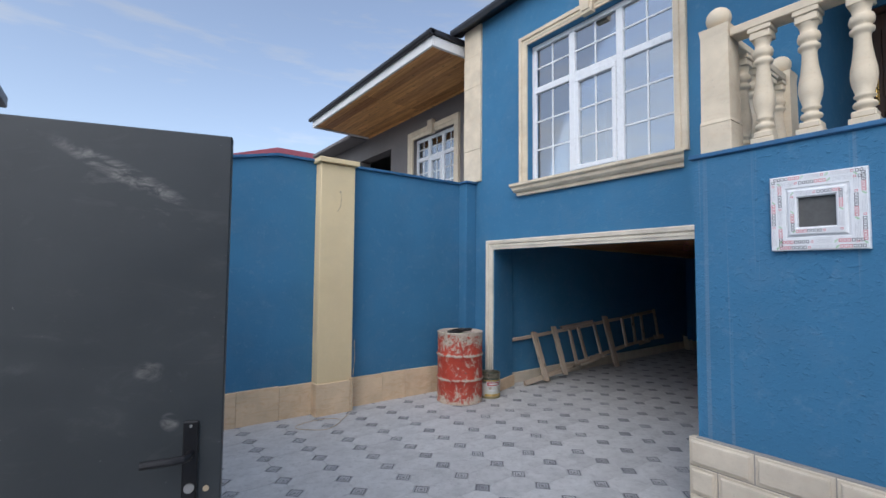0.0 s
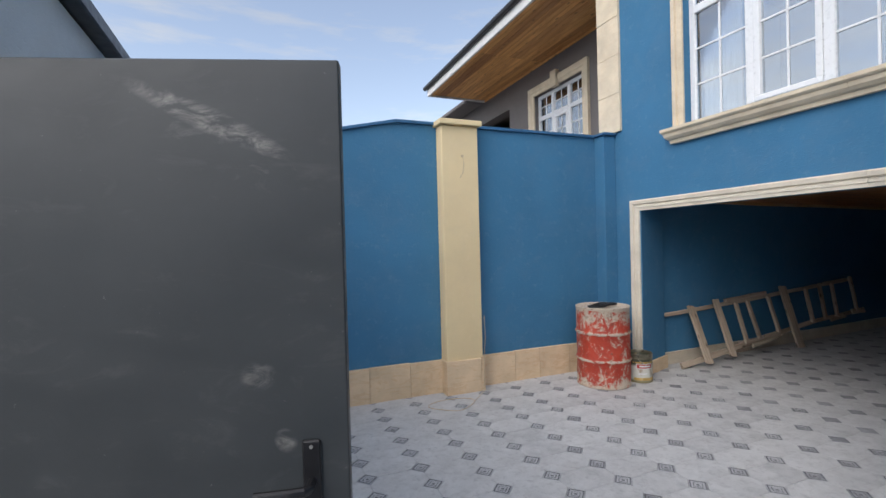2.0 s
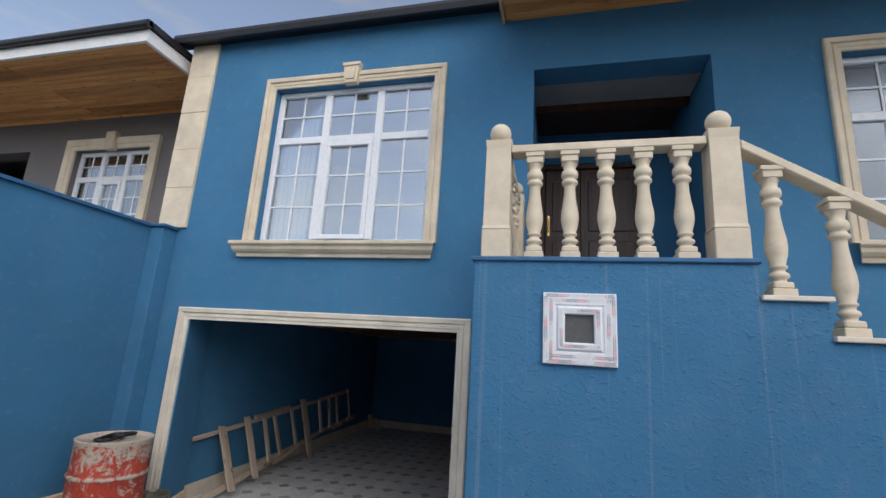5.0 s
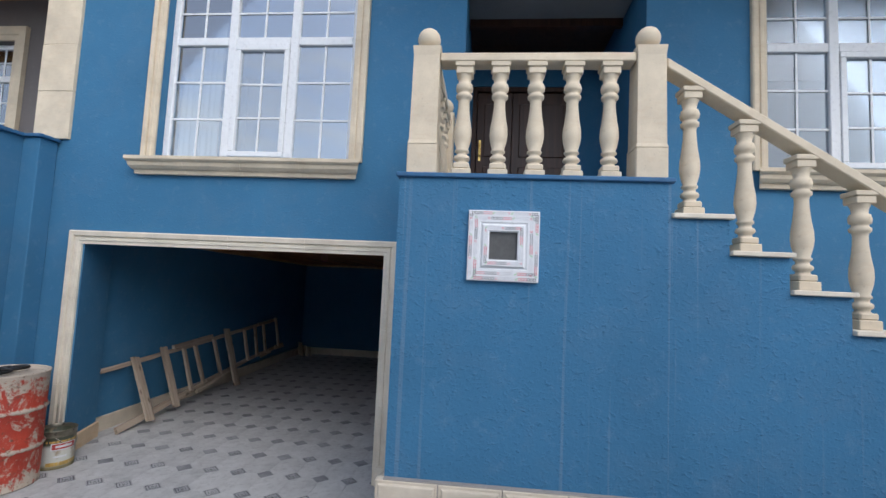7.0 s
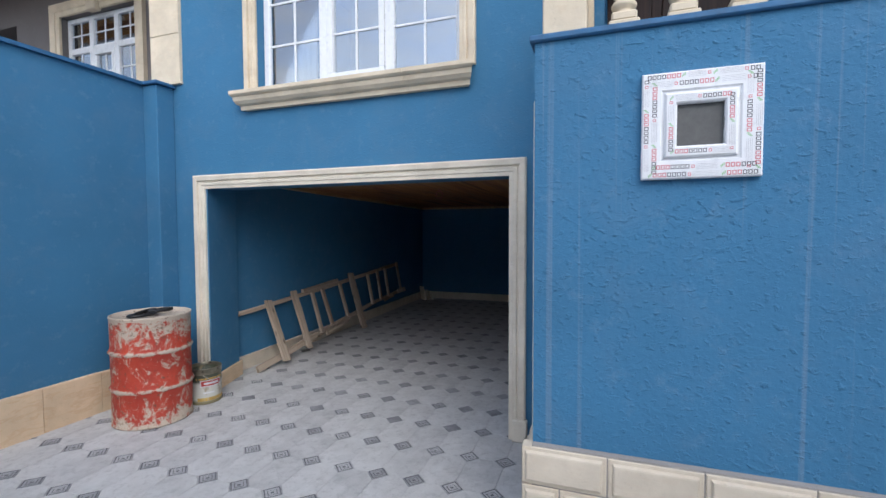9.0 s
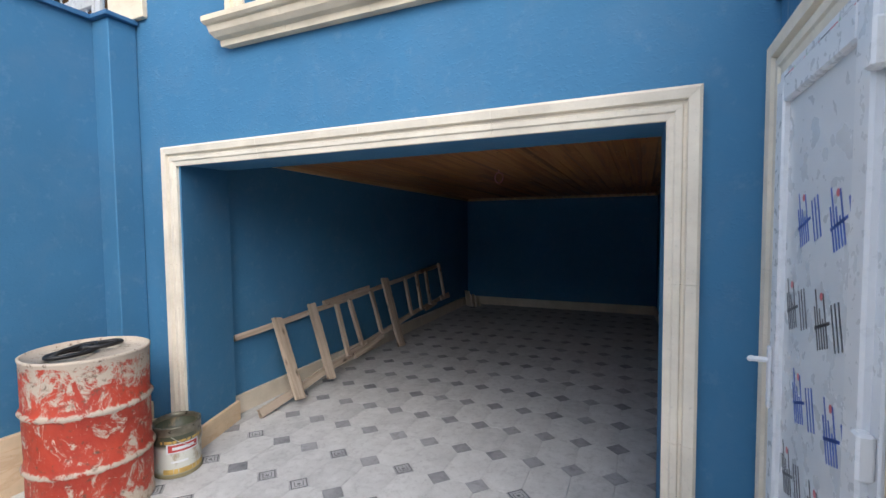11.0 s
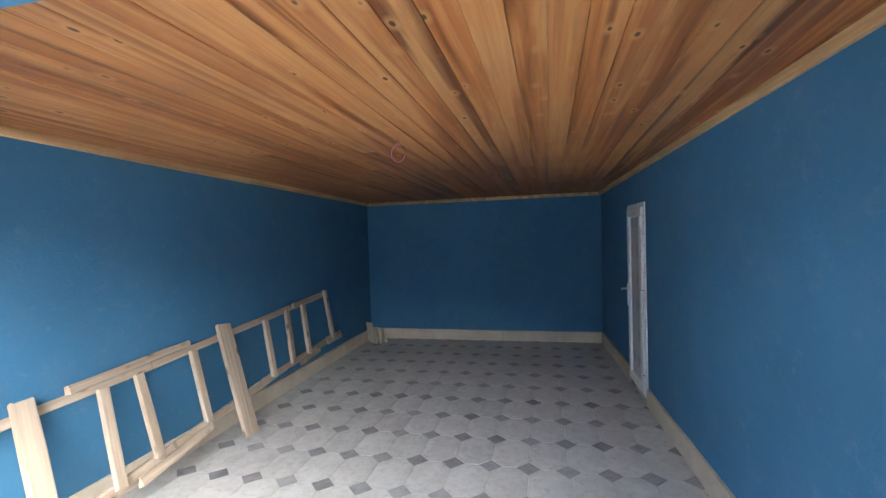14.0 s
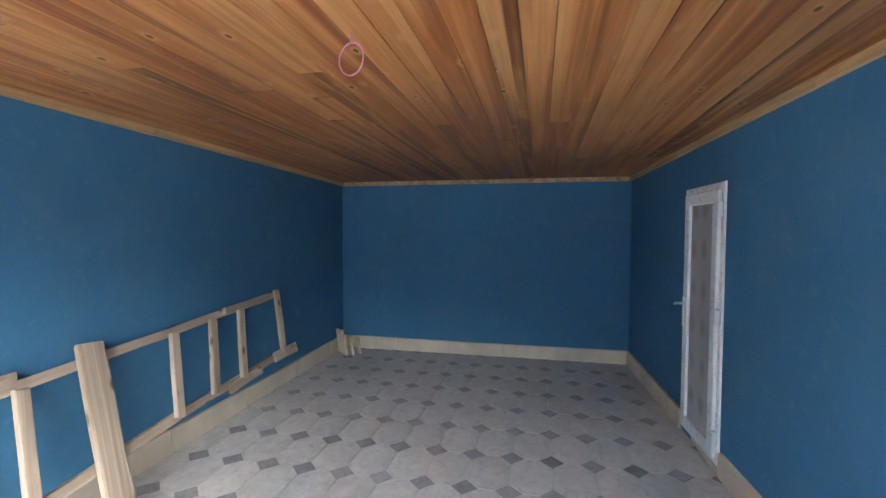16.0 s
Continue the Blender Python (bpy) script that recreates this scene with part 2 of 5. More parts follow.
def glass_mat(name, gloss=0.22, tint=(0.70, 0.76, 0.80), blur=0.03):
    g = Nodes(name, 0.02)
    tr = g.n.new("ShaderNodeBsdfTransparent")
    tr.inputs[0].default_value = (*tint, 1)
    gl = g.n.new("ShaderNodeBsdfGlossy")
    gl.inputs["Roughness"].default_value = blur
    gl.inputs[0].default_value = (0.92, 0.95, 1.0, 1)
    fr = g.n.new("ShaderNodeFresnel")
    fr.inputs[0].default_value = 1.5
    add = g.n.new("ShaderNodeMath")
    add.operation, add.use_clamp = "ADD", True
    add.inputs[1].default_value = gloss
    g.l.new(fr.outputs[0], add.inputs[0])
    mx = g.n.new("ShaderNodeMixShader")
    g.l.new(add.outputs[0], mx.inputs[0])
    g.l.new(tr.outputs[0], mx.inputs[1])
    g.l.new(gl.outputs[0], mx.inputs[2])
    g.l.new(mx.outputs[0], g.out.inputs[0])
    return g.mat


M_GLASS = glass_mat("window_glass", 0.26)
# copy of the glass, reflection cut and blurred against glare from the sun side
M_GLASS_PLAIN = glass_mat("low_reflection_window_glass", 0.02, blur=0.2)


def gate_mat():
    g = Nodes("dark_grey_gate_paint", 0.42, 0.0, 0.5)
    c = g.ramp(g.noise(2.5, 5), [(0.3, (0.030, 0.035, 0.038)), (0.7, (0.043, 0.048, 0.051))])
    dust = g.noise(3.2, 7, 0.7, g.stretch((1.3, 1.3, 3.0)), 0.6)
    c = g.mix(g.ramp(dust, [(0.55, 0.0), (0.85, 0.22)]), c, (0.24, 0.235, 0.23))
    # a long slanting scuff high on the sheet, and a few hand-sized ones lower down
    for (u, z, ru, rz, turn, lo, hi, amount) in ((-0.33, 2.03, 0.24, 0.035, 26, 0.44, 0.68, 0.5), (-0.27, 1.96, 0.24, 0.09, 26, 0.55, 0.78, 0.22), (-0.226, 1.37, 0.05, 0.04, 0, 0.45, 0.65, 0.25), (-0.16, 1.20, 0.035, 0.03, 60, 0.40, 0.62, 0.45)):
        mp = g.n.new("ShaderNodeMapping")
        mp.vector_type = "TEXTURE"
        mp.inputs["Location"].default_value = (u, 0, z)
        mp.inputs["Rotation"].default_value = (0, radians(turn), 0)
        mp.inputs["Scale"].default_value = (ru, 1.0, rz)
        g.l.new(g.tc, mp.inputs[0])
        gr = g.n.new("ShaderNodeTexGradient")
        gr.gradient_type = "SPHERICAL"
        g.l.new(mp.outputs[0], gr.inputs[0])
        nz = g.noise(14, 7, 0.72, g.stretch((0.8, 1, 1.6)), 0.8)
        mul = g.n.new("ShaderNodeMath")
        mul.operation = "MULTIPLY"
        g.l.new(g.ramp(gr.outputs["Fac"], [(0.0, 0.0), (0.45, 1.0)]), mul.inputs[0])
        g.l.new(g.ramp(nz, [(lo, 0.0), (hi, amount)]), mul.inputs[1])
        c = g.mix(mul.outputs[0], c, (0.42, 0.40, 0.37))
    c = g.mix(g.ramp(g.noise(45, 3, 0.6), [(0.70, 0.0), (0.76, 0.5)]), c, (0.28, 0.27, 0.26))
    g.color(c)
    g.rough(g.ramp(dust, [(0.4, 0.38), (0.8, 0.7)]))
    g.bump(g.noise(3, 2), 0.12, 0.01)
    return g.mat


M_GATE = gate_mat()


def drum_mat():
    g = Nodes("chipped_red_drum_paint", 0.6)
    c = g.ramp(g.noise(5, 5), [(0.3, (0.33, 0.030, 0.016)), (0.7, (0.50, 0.062, 0.030))])
    sep = g.n.new("ShaderNodeSeparateXYZ")
    g.l.new(g.tc, sep.inputs[0])
    # paint is worn through at the rim, the hoops and the foot
    zone = g.ramp(sep.outputs[2], [(0.0, 0.16), (0.10, 0.05), (0.285, 0.0), (0.300, 0.13), (0.318, 0.13), (0.333, 0.0), (0.594, 0.0), (0.609, 0.13), (0.627, 0.13), (0.642, 0.01), (0.70, 0.03), (0.80, 0.08), (0.882, 0.12), (0.892, 0.45)])
    def worn_by(src):
        a = g.n.new("ShaderNodeMath")
        a.operation = "ADD"
        g.l.new(src, a.inputs[0])
        g.l.new(zone, a.inputs[1])
        return a.outputs[0]
    fade = worn_by(g.noise(10.0, 9, 0.80, g.stretch((1, 1, 0.8)), 0.5))
    c = g.mix(g.ramp(fade, [(0.54, 0.0), (0.60, 0.95)]), c, (0.50, 0.44, 0.355))
    white = g.noise(13, 8, 0.80, g.stretch((1.5, 1.5, 0.6)), 1.2)
    c = g.mix(g.ramp(white, [(0.60, 0.0), (0.64, 0.9)]), c, (0.62, 0.55, 0.46))
    rust = g.noise(24, 7, 0.75)
    c = g.mix(g.ramp(rust, [(0.555, 0.0), (0.64, 0.85)]), c, (0.11, 0.06, 0.04))
    g.color(c)
    g.rough(g.ramp(fade, [(0.4, 0.42), (0.6, 0.85)]))
    g.bump(g.noise(30, 5), 0.5, 0.004)
    return g.mat


M_DRUM = drum_mat()


def paver_mat(name, lo, hi, motif):
    """Dusty cast concrete: each piece has its own tone, with worn rings, scuffs and pale dust."""
    g = Nodes(name, 0.72, spec=0.35)
    src = g.shift()
    rnd = g.n.new("ShaderNodeObjectInfo").outputs["Random"]
    base = g.ramp(rnd, [(0.0, lo), (0.5, tuple((a + b) / 2 for a, b in zip(lo, hi))), (1.0, hi)])
    c = g.mix(g.ramp(g.noise(7, 6, 0.65, src), [(0.35, 0.0), (0.7, 0.6)]), base, scaled(hi, 1.22))
    c = g.mix(g.ramp(g.noise(19, 6, 0.7, src, 0.4), [(0.50, 0.0), (0.68, 0.42)]), c, scaled(lo, 0.66))
    c = g.mix(g.ramp(g.noise(1.1, 6, 0.68), [(0.5, 0.0), (0.75, 0.32)]), c, scaled(lo, 0.60))
    c = g.mix(g.ramp(g.noise(90, 3, 0.6, src), [(0.60, 0.0), (0.75, 0.3)]), c, scaled(lo, 0.5))
    g.color(c)
    g.bump(g.noise(70, 4, 0.6, src), 0.25, 0.003)
    g.bump(g.noise(14, 3, 0.5, src), 0.35, 0.004)
    return g.mat


M_PAVER = paver_mat("pale_grey_paver", (0.41, 0.41, 0.408), (0.52, 0.52, 0.513), False)
M_PAVER_DARK = paver_mat("charcoal_paver", (0.23, 0.235, 0.245), (0.42, 0.42, 0.425), True)
M_PAVER_WORN = paver_mat("worn_grey_paver", (0.15, 0.155, 0.165), (0.32, 0.32, 0.33), False)
M_GROOVE = plain("dark_paver_relief", (0.115, 0.117, 0.125), 0.8, vary=0.45)


# ---- mesh helpers ----
def finish(name, bm, mat, parent=None, label="", smooth=False):
    me = bpy.data.meshes.new(name)
    bm.normal_update()
    bm.to_mesh(me)
    bm.free()
    if mat:
        me.materials.append(mat)
    if smooth:
        me.polygons.foreach_set("use_smooth", [True] * len(me.polygons))
    ob = new(name, me)
    ob.parent = parent
    if label:
        ob["label"] = label
    return ob


def part(name, bm, mat, parent, label="", smooth=False):
    return finish(name, bm, mat, parent, label, smooth)


def empty(name, at, label, category, group=""):
    ob = new(name)
    ob.matrix_world = at if isinstance(at, Matrix) else Matrix.Translation(at)
    return tagged(ob, label, category, group)


def box(bm, x0, x1, y0, y1, z0, z1, bevel=0.0, m=None, seg=1):
    vs = [bm.verts.new((x, y, z)) for x in (x0, x1) for y in (y0, y1) for z in (z0, z1)]
    fs = [bm.faces.new([vs[i] for i in q]) for q in ((0, 1, 3, 2), (4, 6, 7, 5), (0, 4, 5, 1), (2, 3, 7, 6), (0, 2, 6, 4), (1, 5, 7, 3))]
    if bevel:
        r = bmesh.ops.bevel(bm, geom=list({e for f in fs for e in f.edges}), offset=bevel, segments=seg, affect="EDGES", clamp_overlap=True)
        vs = list({v for f in r["faces"] for v in f.verts} | {v for v in vs if v.is_valid})
    if m is not None:
        for v in vs:
            v.co = m @ v.co
    return bm


def boxed(*a, **k):
    return box(bmesh.new(), *a, **k)


def sweep(bm, profile, path, closed=False, cap=True):
    """Carry a closed outline (pairs across, up) along poses; rings are joined in order."""
    rings = [[bm.verts.new(m @ Vector((0, a, b))) for a, b in profile] for m in path]
    n = len(profile)
    for r0, r1 in list(zip(rings, rings[1:])) + ([(rings[-1], rings[0])] if closed else []):
        for i in range(n):
            bm.faces.new((r0[i], r0[(i + 1) % n], r1[(i + 1) % n], r1[i]))
    if cap and not closed:
        bm.faces.new(rings[0][::-1])
        bm.faces.new(rings[-1])
    bmesh.ops.recalc_face_normals(bm, faces=bm.faces)
    return bm


def tube(bm, pts, r, n=8):
    """A round wire through points."""
    ring, prev = [], None
    for i, p in enumerate(pts):
        a, b = Vector(pts[max(0, i - 1)]), Vector(pts[min(len(pts) - 1, i + 1)])
        q = (b - a).to_track_quat("X", "Z")
        ring.append(Matrix.Translation(p) @ q.to_matrix().to_4x4())
    prof = [(r * math.cos(2 * math.pi * k / n), r * math.sin(2 * math.pi * k / n)) for k in range(n)]
    return sweep(bm, prof, ring)


def lathe(bm, prof, n=20, at=(0, 0, 0)):
    """Turn pairs (radius, height) about z."""
    rings = []
    for r, z in prof:
        if r < 1e-5:
            rings.append([bm.verts.new((at[0], at[1], at[2] + z))])
        else:
            rings.append([bm.verts.new((at[0] + r * math.cos(2 * math.pi * k / n), at[1] + r * math.sin(2 * math.pi * k / n), at[2] + z)) for k in range(n)])
    for a, b in zip(rings, rings[1:]):
        for k in range(n):
            q = [a[k % len(a)], a[(k + 1) % len(a)], b[(k + 1) % len(b)], b[k % len(b)]]
            q = list(dict.fromkeys(q))
            if len(q) > 2:
                bm.faces.new(q)
    bmesh.ops.recalc_face_normals(bm, faces=bm.faces)
    return bm


def wall_mesh(u0, u1, z0, z1, thick, holes, m):
    """A wall along local x, its face at local y = 0 and its back at y = thick, with holes (u0, u1, z0, z1) cut through."""
    bm = bmesh.new()
    us = sorted({u0, u1, *[h[0] for h in holes], *[h[1] for h in holes]})
    zs = sorted({z0, z1, *[h[2] for h in holes], *[h[3] for h in holes]})
    us, zs = [u for u in us if u0 <= u <= u1], [z for z in zs if z0 <= z <= z1]

    def solid(i, k):
        if not (0 <= i < len(us) - 1 and 0 <= k < len(zs) - 1):
            return False
        cu, cz = (us[i] + us[i + 1]) / 2, (zs[k] + zs[k + 1]) / 2
        return not any(a < cu < b and c < cz < d for a, b, c, d in holes)

    cache = {}

    def v(i, y, k):
        if (i, y, k) not in cache:
            cache[i, y, k] = bm.verts.new(m @ Vector((us[i], y, zs[k])))
        return cache[i, y, k]

    for i in range(len(us) - 1):
        for k in range(len(zs) - 1):
            if not solid(i, k):
                continue
            bm.faces.new((v(i, 0, k), v(i + 1, 0, k), v(i + 1, 0, k + 1), v(i, 0, k + 1)))
            bm.faces.new((v(i, thick, k), v(i, thick, k + 1), v(i + 1, thick, k + 1), v(i + 1, thick, k)))
            for di, dk, a, b in ((-1, 0, (i, k), (i, k + 1)), (1, 0, (i + 1, k + 1), (i + 1, k)), (0, -1, (i + 1, k), (i, k)), (0, 1, (i, k + 1), (i + 1, k + 1))):
                if not solid(i + di, k + dk):
                    bm.faces.new((v(a[0], 0, a[1]), v(b[0], 0, b[1]), v(b[0], thick, b[1]), v(a[0], thick, a[1])))
    bmesh.ops.recalc_face_normals(bm, faces=bm.faces)
    return bm


def along(x0, y0, x1, y1):
    """The pose of a wall that runs from one plan point to the other; its back lies on the left of that way."""
    return Matrix.Translation((x0, y0, 0)) @ Matrix.Rotation(math.atan2(y1 - y0, x1 - x0), 4, "Z")


def structure(ob, label="", category=""):
    return tagged(ob, label, category, kind="structure")


# ---- setting ----
# plan: x into the house, y to the neighbour's side
FX = 4.99                      # face of the house
TX, TY = 3.61, 2.665           # terrace: front face and side face
TOP = 2.465                    # terrace floor
LY = 6.62                      # face of the boundary wall
SX = -0.30                     # street wall
GL = ((5.53, 6.31), (11.53, 6.43))   # garage, boundary side
GR = ((5.53, 2.62), (11.53, 2.92))   # garage, house side
GCEIL = 2.135
FALL = 0.0142                  # the board ceiling falls gently towards the back

bm = bmesh.new()
box(bm, -300, 300, -300, 300, -0.30, -0.035)
ground = structure(finish("ground", bm, M_DIRT), "sandy grey earth under the paved yard", "ground")

# house front: lower part with the garage opening, upper part with windows and porch
fm = along(FX, 6.67, FX, -5.0)
front = lambda y: 6.67 - y
bm = wall_mesh(0, front(-5.0), -0.05, TOP, 0.54, [(front(6.035), front(3.048), -0.05, 2.034)], fm)
for v in bm.verts:
    if abs(v.co.x - 5.53) < 0.01 and abs(v.co.y - 6.035) < 0.01:
        v.co.y = 6.212
    if abs(v.co.x - 5.53) < 0.01 and abs(v.co.z - 2.034) < 0.01:
        v.co.z = 2.062
structure(finish("wall_front_lower", bm, M_BLUE), "blue plastered house wall round the garage opening", "wall")
WIN = (3.44, 5.395, 2.89, 4.77)
RWIN = (-2.15, -0.27, 2.89, 4.64)
POR = (0.747, 2.385, TOP, 4.735)
bm = wall_mesh(0, front(-5.0), TOP, 5.50, 0.30, [(front(w[1]), front(w[0]), w[2], w[3]) for w in (WIN, RWIN, POR)], fm)
structure(finish("wall_front_upper", bm, M_BLUE), "blue plastered house wall with stone-framed windows", "wall")
structure(finish("wall_house_side", boxed(5.53, 12.0, 6.47, 6.67, TOP, 5.5), M_BLUE), "blue plastered side wall of the house", "wall")
structure(finish("wall_house_back", boxed(11.8, 12.0, -5.0, 6.47, TOP, 5.5), M_BLUE), "blue plastered back wall of the house", "wall")

# rooms behind the windows and the porch
structure(finish("wall_room_left_back", boxed(8.4, 8.5, 2.75, 6.47, TOP, 5.3), M_ROOM), "plain painted room wall", "wall")
structure(finish("floor_upper", boxed(5.29, 11.8, -5.0, 6.47, 2.32, TOP - 0.01), M_CONCRETE), "raw concrete upper floor slab", "floor")
structure(finish("ceiling_upper", boxed(5.29, 11.8, -5.0, 6.47, 5.3, 5.45), M_ROOM), "plain upper room ceiling", "ceiling")
structure(finish("wall_room_between", boxed(5.29, 11.8, 2.395, 2.75, TOP, 5.3), M_BLUE), "blue wall between room and porch", "wall")
structure(finish("wall_porch_side", boxed(5.29, 11.8, 0.50, 0.737, TOP, 5.3), M_BLUE), "blue side wall of the porch", "wall")
structure(finish("wall_room_right_back", boxed(8.4, 8.5, -5.0, 0.50, TOP, 5.3), M_ROOM), "plain painted room wall", "wall")

# garage
gl_dir, gr_dir = along(*GL[0], *GL[1]), along(*GR[1], *GR[0])
glen = (Vector(GL[1]) - Vector(GL[0])).length
grlen = (Vector(GR[1]) - Vector(GR[0])).length
structure(finish("wall_garage_left", wall_mesh(0, glen, -0.05, 2.30, 0.2, [], gl_dir), M_BLUE), "dark blue plastered garage wall", "wall")
DOOR_U = (11.53 - 9.81, 11.53 - 9.155)
structure(finish("wall_garage_right", wall_mesh(0, grlen, -0.05, 2.30, 0.2, [(DOOR_U[0], DOOR_U[1], 0.04, 1.835)], gr_dir), M_BLUE), "blue plastered garage wall with a doorway", "wall")
structure(finish("wall_garage_back", boxed(11.53, 11.73, 2.72, 6.63, -0.05, 2.30), M_BLUE), "blue plastered garage end wall", "wall")

# garage ceiling of boards
bm = bmesh.new()
y = 2.45
while y < 6.5:
    w = 0.118
    x = 5.5 - random.random() * 3
    while x < 11.6:
        ln = 4.5 + random.random() * 3.0
        a, b = max(5.535, x), min(11.6, x + ln)
        if b - a > 0.02:
            dz = random.random() * 0.003
            box(bm, a + 0.001, b - 0.001, y + 0.0006, y + w - 0.0006, GCEIL + dz, GCEIL + 0.02, 0.002)
        x += ln
    y += w
for v in bm.verts:
    v.co.z += FALL * (11.53 - v.co.x)
structure(finish("ceiling", bm, M_CEIL), "knotty orange-brown pine board garage ceiling", "ceiling")
structure(finish("ceiling_slab", boxed(5.54, 11.7, 2.4, 6.6, 2.27, 2.31), M_CONCRETE), "raw concrete slab over the garage", "ceiling")


def moulding(p, q, z, name="ceiling_trim"):
    """Narrow pine strips under the ceiling, in lengths."""
    a, b = Vector((*p, 0)), Vector((*q, 0))
    d = (b - a).normalized()
    left, total = Vector((-d.y, d.x, 0)), (b - a).length
    base = structure(new(name), "narrow unpainted pine strip along the ceiling edge", "trim")
    u = 0.0
    while u < total - 0.01:
        ln = min(total - u, 1.2 + random.random() * 1.0)
        m = Matrix.Translation(a + d * u) @ Matrix.Rotation(math.atan2(d.y, d.x), 4, "Z")
        th = 0.026 + random.random() * 0.008
        bmx = boxed(0.001, ln - 0.002, 0, th, z - 0.044 - random.random() * 0.008, z - 0.001, 0.003)
        bmx.transform(m)
        for v in bmx.verts:
            v.co.z += FALL * (11.53 - v.co.x)
        part("strip", bmx, M_MOULD, base)
        u += ln
    return base


moulding(GL[1], (GL[0][0] + 0.005, GL[0][1]), GCEIL)
moulding(GR[0], GR[1], GCEIL)
moulding((11.529, 2.93), (11.529, 6.42), GCEIL)

# boundary wall with its sloping top, and the street wall
def wall_prism(pts, y0, y1):
    bmp = bmesh.new()
    a = [bmp.verts.new((x, y0, z)) for x, z in pts]
    b = [bmp.verts.new((x, y1, z)) for x, z in pts]
    bmp.faces.new(a)
    bmp.faces.new(b[::-1])
    for i in range(len(pts)):
        j = (i + 1) % len(pts)
        bmp.faces.new((a[i], b[i], b[j], a[j]))
    bmesh.ops.recalc_face_normals(bmp, faces=bmp.faces)
    return bmp


tops = [(SX, 2.80), (1.0, 2.80), (2.08, 3.03), (FX - 0.001, 3.03)]
structure(finish("wall_boundary", wall_prism([(FX - 0.001, -0.05), (SX, -0.05), *tops], LY, LY + 0.22), M_BLUE), "tall blue plastered boundary wall", "wall")
capb = wall_prism([*[(x, z + 0.001) for x, z in tops], *[(x, z + 0.032) for x, z in tops[::-1]]], LY - 0.035, LY + 0.255)
structure(finish("wall_coping", capb, M_BLUE_CAP), "thin dark blue coping on the boundary wall", "coping")
structure(finish("wall_corner_pier", boxed(4.80, FX - 0.002, 6.44, LY - 0.001, -0.05, 3.03, 0.006), M_BLUE), "blue plastered pier in the corner", "wall")
structure(finish("pier_coping", boxed(4.77, FX - 0.003, 6.405, LY - 0.037, 3.031, 3.062, 0.004), M_BLUE_CAP), "thin dark blue coping on the corner pier", "coping")
bm = boxed(SX - 0.22, SX, 3.45, LY + 0.22, -0.05, 3.05)
structure(finish("wall_street_a", bm, M_PALE), "pale grey plastered street wall beside the gate", "wall")
structure(finish("wall_street_b", boxed(SX - 0.22, SX, -5.0, 1.2, -0.05, 3.05), M_PALE), "pale grey plastered street wall", "wall")
structure(finish("street_wall_coping", boxed(SX - 0.28, SX + 0.10, 3.45, LY - 0.04, 3.06, 3.16, 0.01), M_ROOF), "dark metal coping on the street wall", "coping")
structure(finish("wall_yard_side", boxed(SX, FX, -5.2, -5.0, -0.05, 3.0), M_BLUE), "blue plastered far side wall of the yard", "wall")

# terrace block and the stair's side wall
RISE, TREAD = 0.206, 0.318
side = [(TY, 0), (TY, TOP - 0.03), (1.065, TOP - 0.03)]
yy, zz = 1.065, TOP
while zz - RISE > 0.02:
    zz -= RISE
    side += [(yy, zz - 0.03), (yy - TREAD, zz - 0.03)]
    yy -= TREAD
STAIR_END = yy
side += [(yy, 0)]
bm = bmesh.new()
a = [bm.verts.new((TX, py, pz)) for py, pz in side]
b = [bm.verts.new((TX + 0.2, py, pz)) for py, pz in side]
bm.faces.new(a)
bm.faces.new(b[::-1])
for i in range(len(side)):
    j = (i + 1) % len(side)
    bm.faces.new((a[i], b[i], b[j], a[j]))
bmesh.ops.recalc_face_normals(bm, faces=bm.faces)
bmesh.ops.triangulate(bm, faces=[f for f in bm.faces if len(f.verts) > 4])
structure(finish("wall_terrace_front", bm, M_BLUE_ROUGH), "rough blue plastered wall under the entrance stair", "wall")
PD = (4.02, 4.842, 0.02, 2.13)    # doorway in the terrace's side, in x and z
bm = wall_mesh(0, FX - 0.002 - TX - 0.2, 0, TOP - 0.03, 0.2, [(FX - 0.002 - PD[1], FX - 0.002 - PD[0], PD[2], PD[3])], along(FX - 0.002, TY, TX + 0.2, TY))
structure(finish("wall_terrace_side", bm, M_BLUE_ROUGH), "rough blue plastered terrace wall with a doorway", "wall")
structure(finish("terrace_slab", boxed(TX - 0.022, FX - 0.003, 1.045, TY + 0.022, TOP - 0.029, TOP, 0.006), M_BLUE_CAP), "thin blue-edged terrace slab", "floor")


# ---- stone trims and window units on the house ----
MOULD = [(0.0, -0.004), (0.0, 0.020), (0.028, 0.022), (0.034, 0.030), (0.058, 0.031), (0.064, 0.020), (0.074, 0.020), (0.080, 0.040), (0.118, 0.045), (0.130, 0.036), (0.130, -0.004)]


def trim_piece(prof, fa, fb, x):
    """One moulded stone between two cuts; fa and fb give (y, z) of the cut at a distance out from the opening."""
    bmt = bmesh.new()
    ra = [bmt.verts.new((x - h, *fa(d))) for d, h in prof]
    rb = [bmt.verts.new((x - h, *fb(d))) for d, h in prof]
    n = len(prof)
    for i in range(n):
        j = (i + 1) % n
        bmt.faces.new((ra[i], rb[i], rb[j], ra[j]))
    bmt.faces.new(ra)
    bmt.faces.new(rb[::-1])
    bmesh.ops.recalc_face_normals(bmt, faces=bmt.faces)
    return bmt


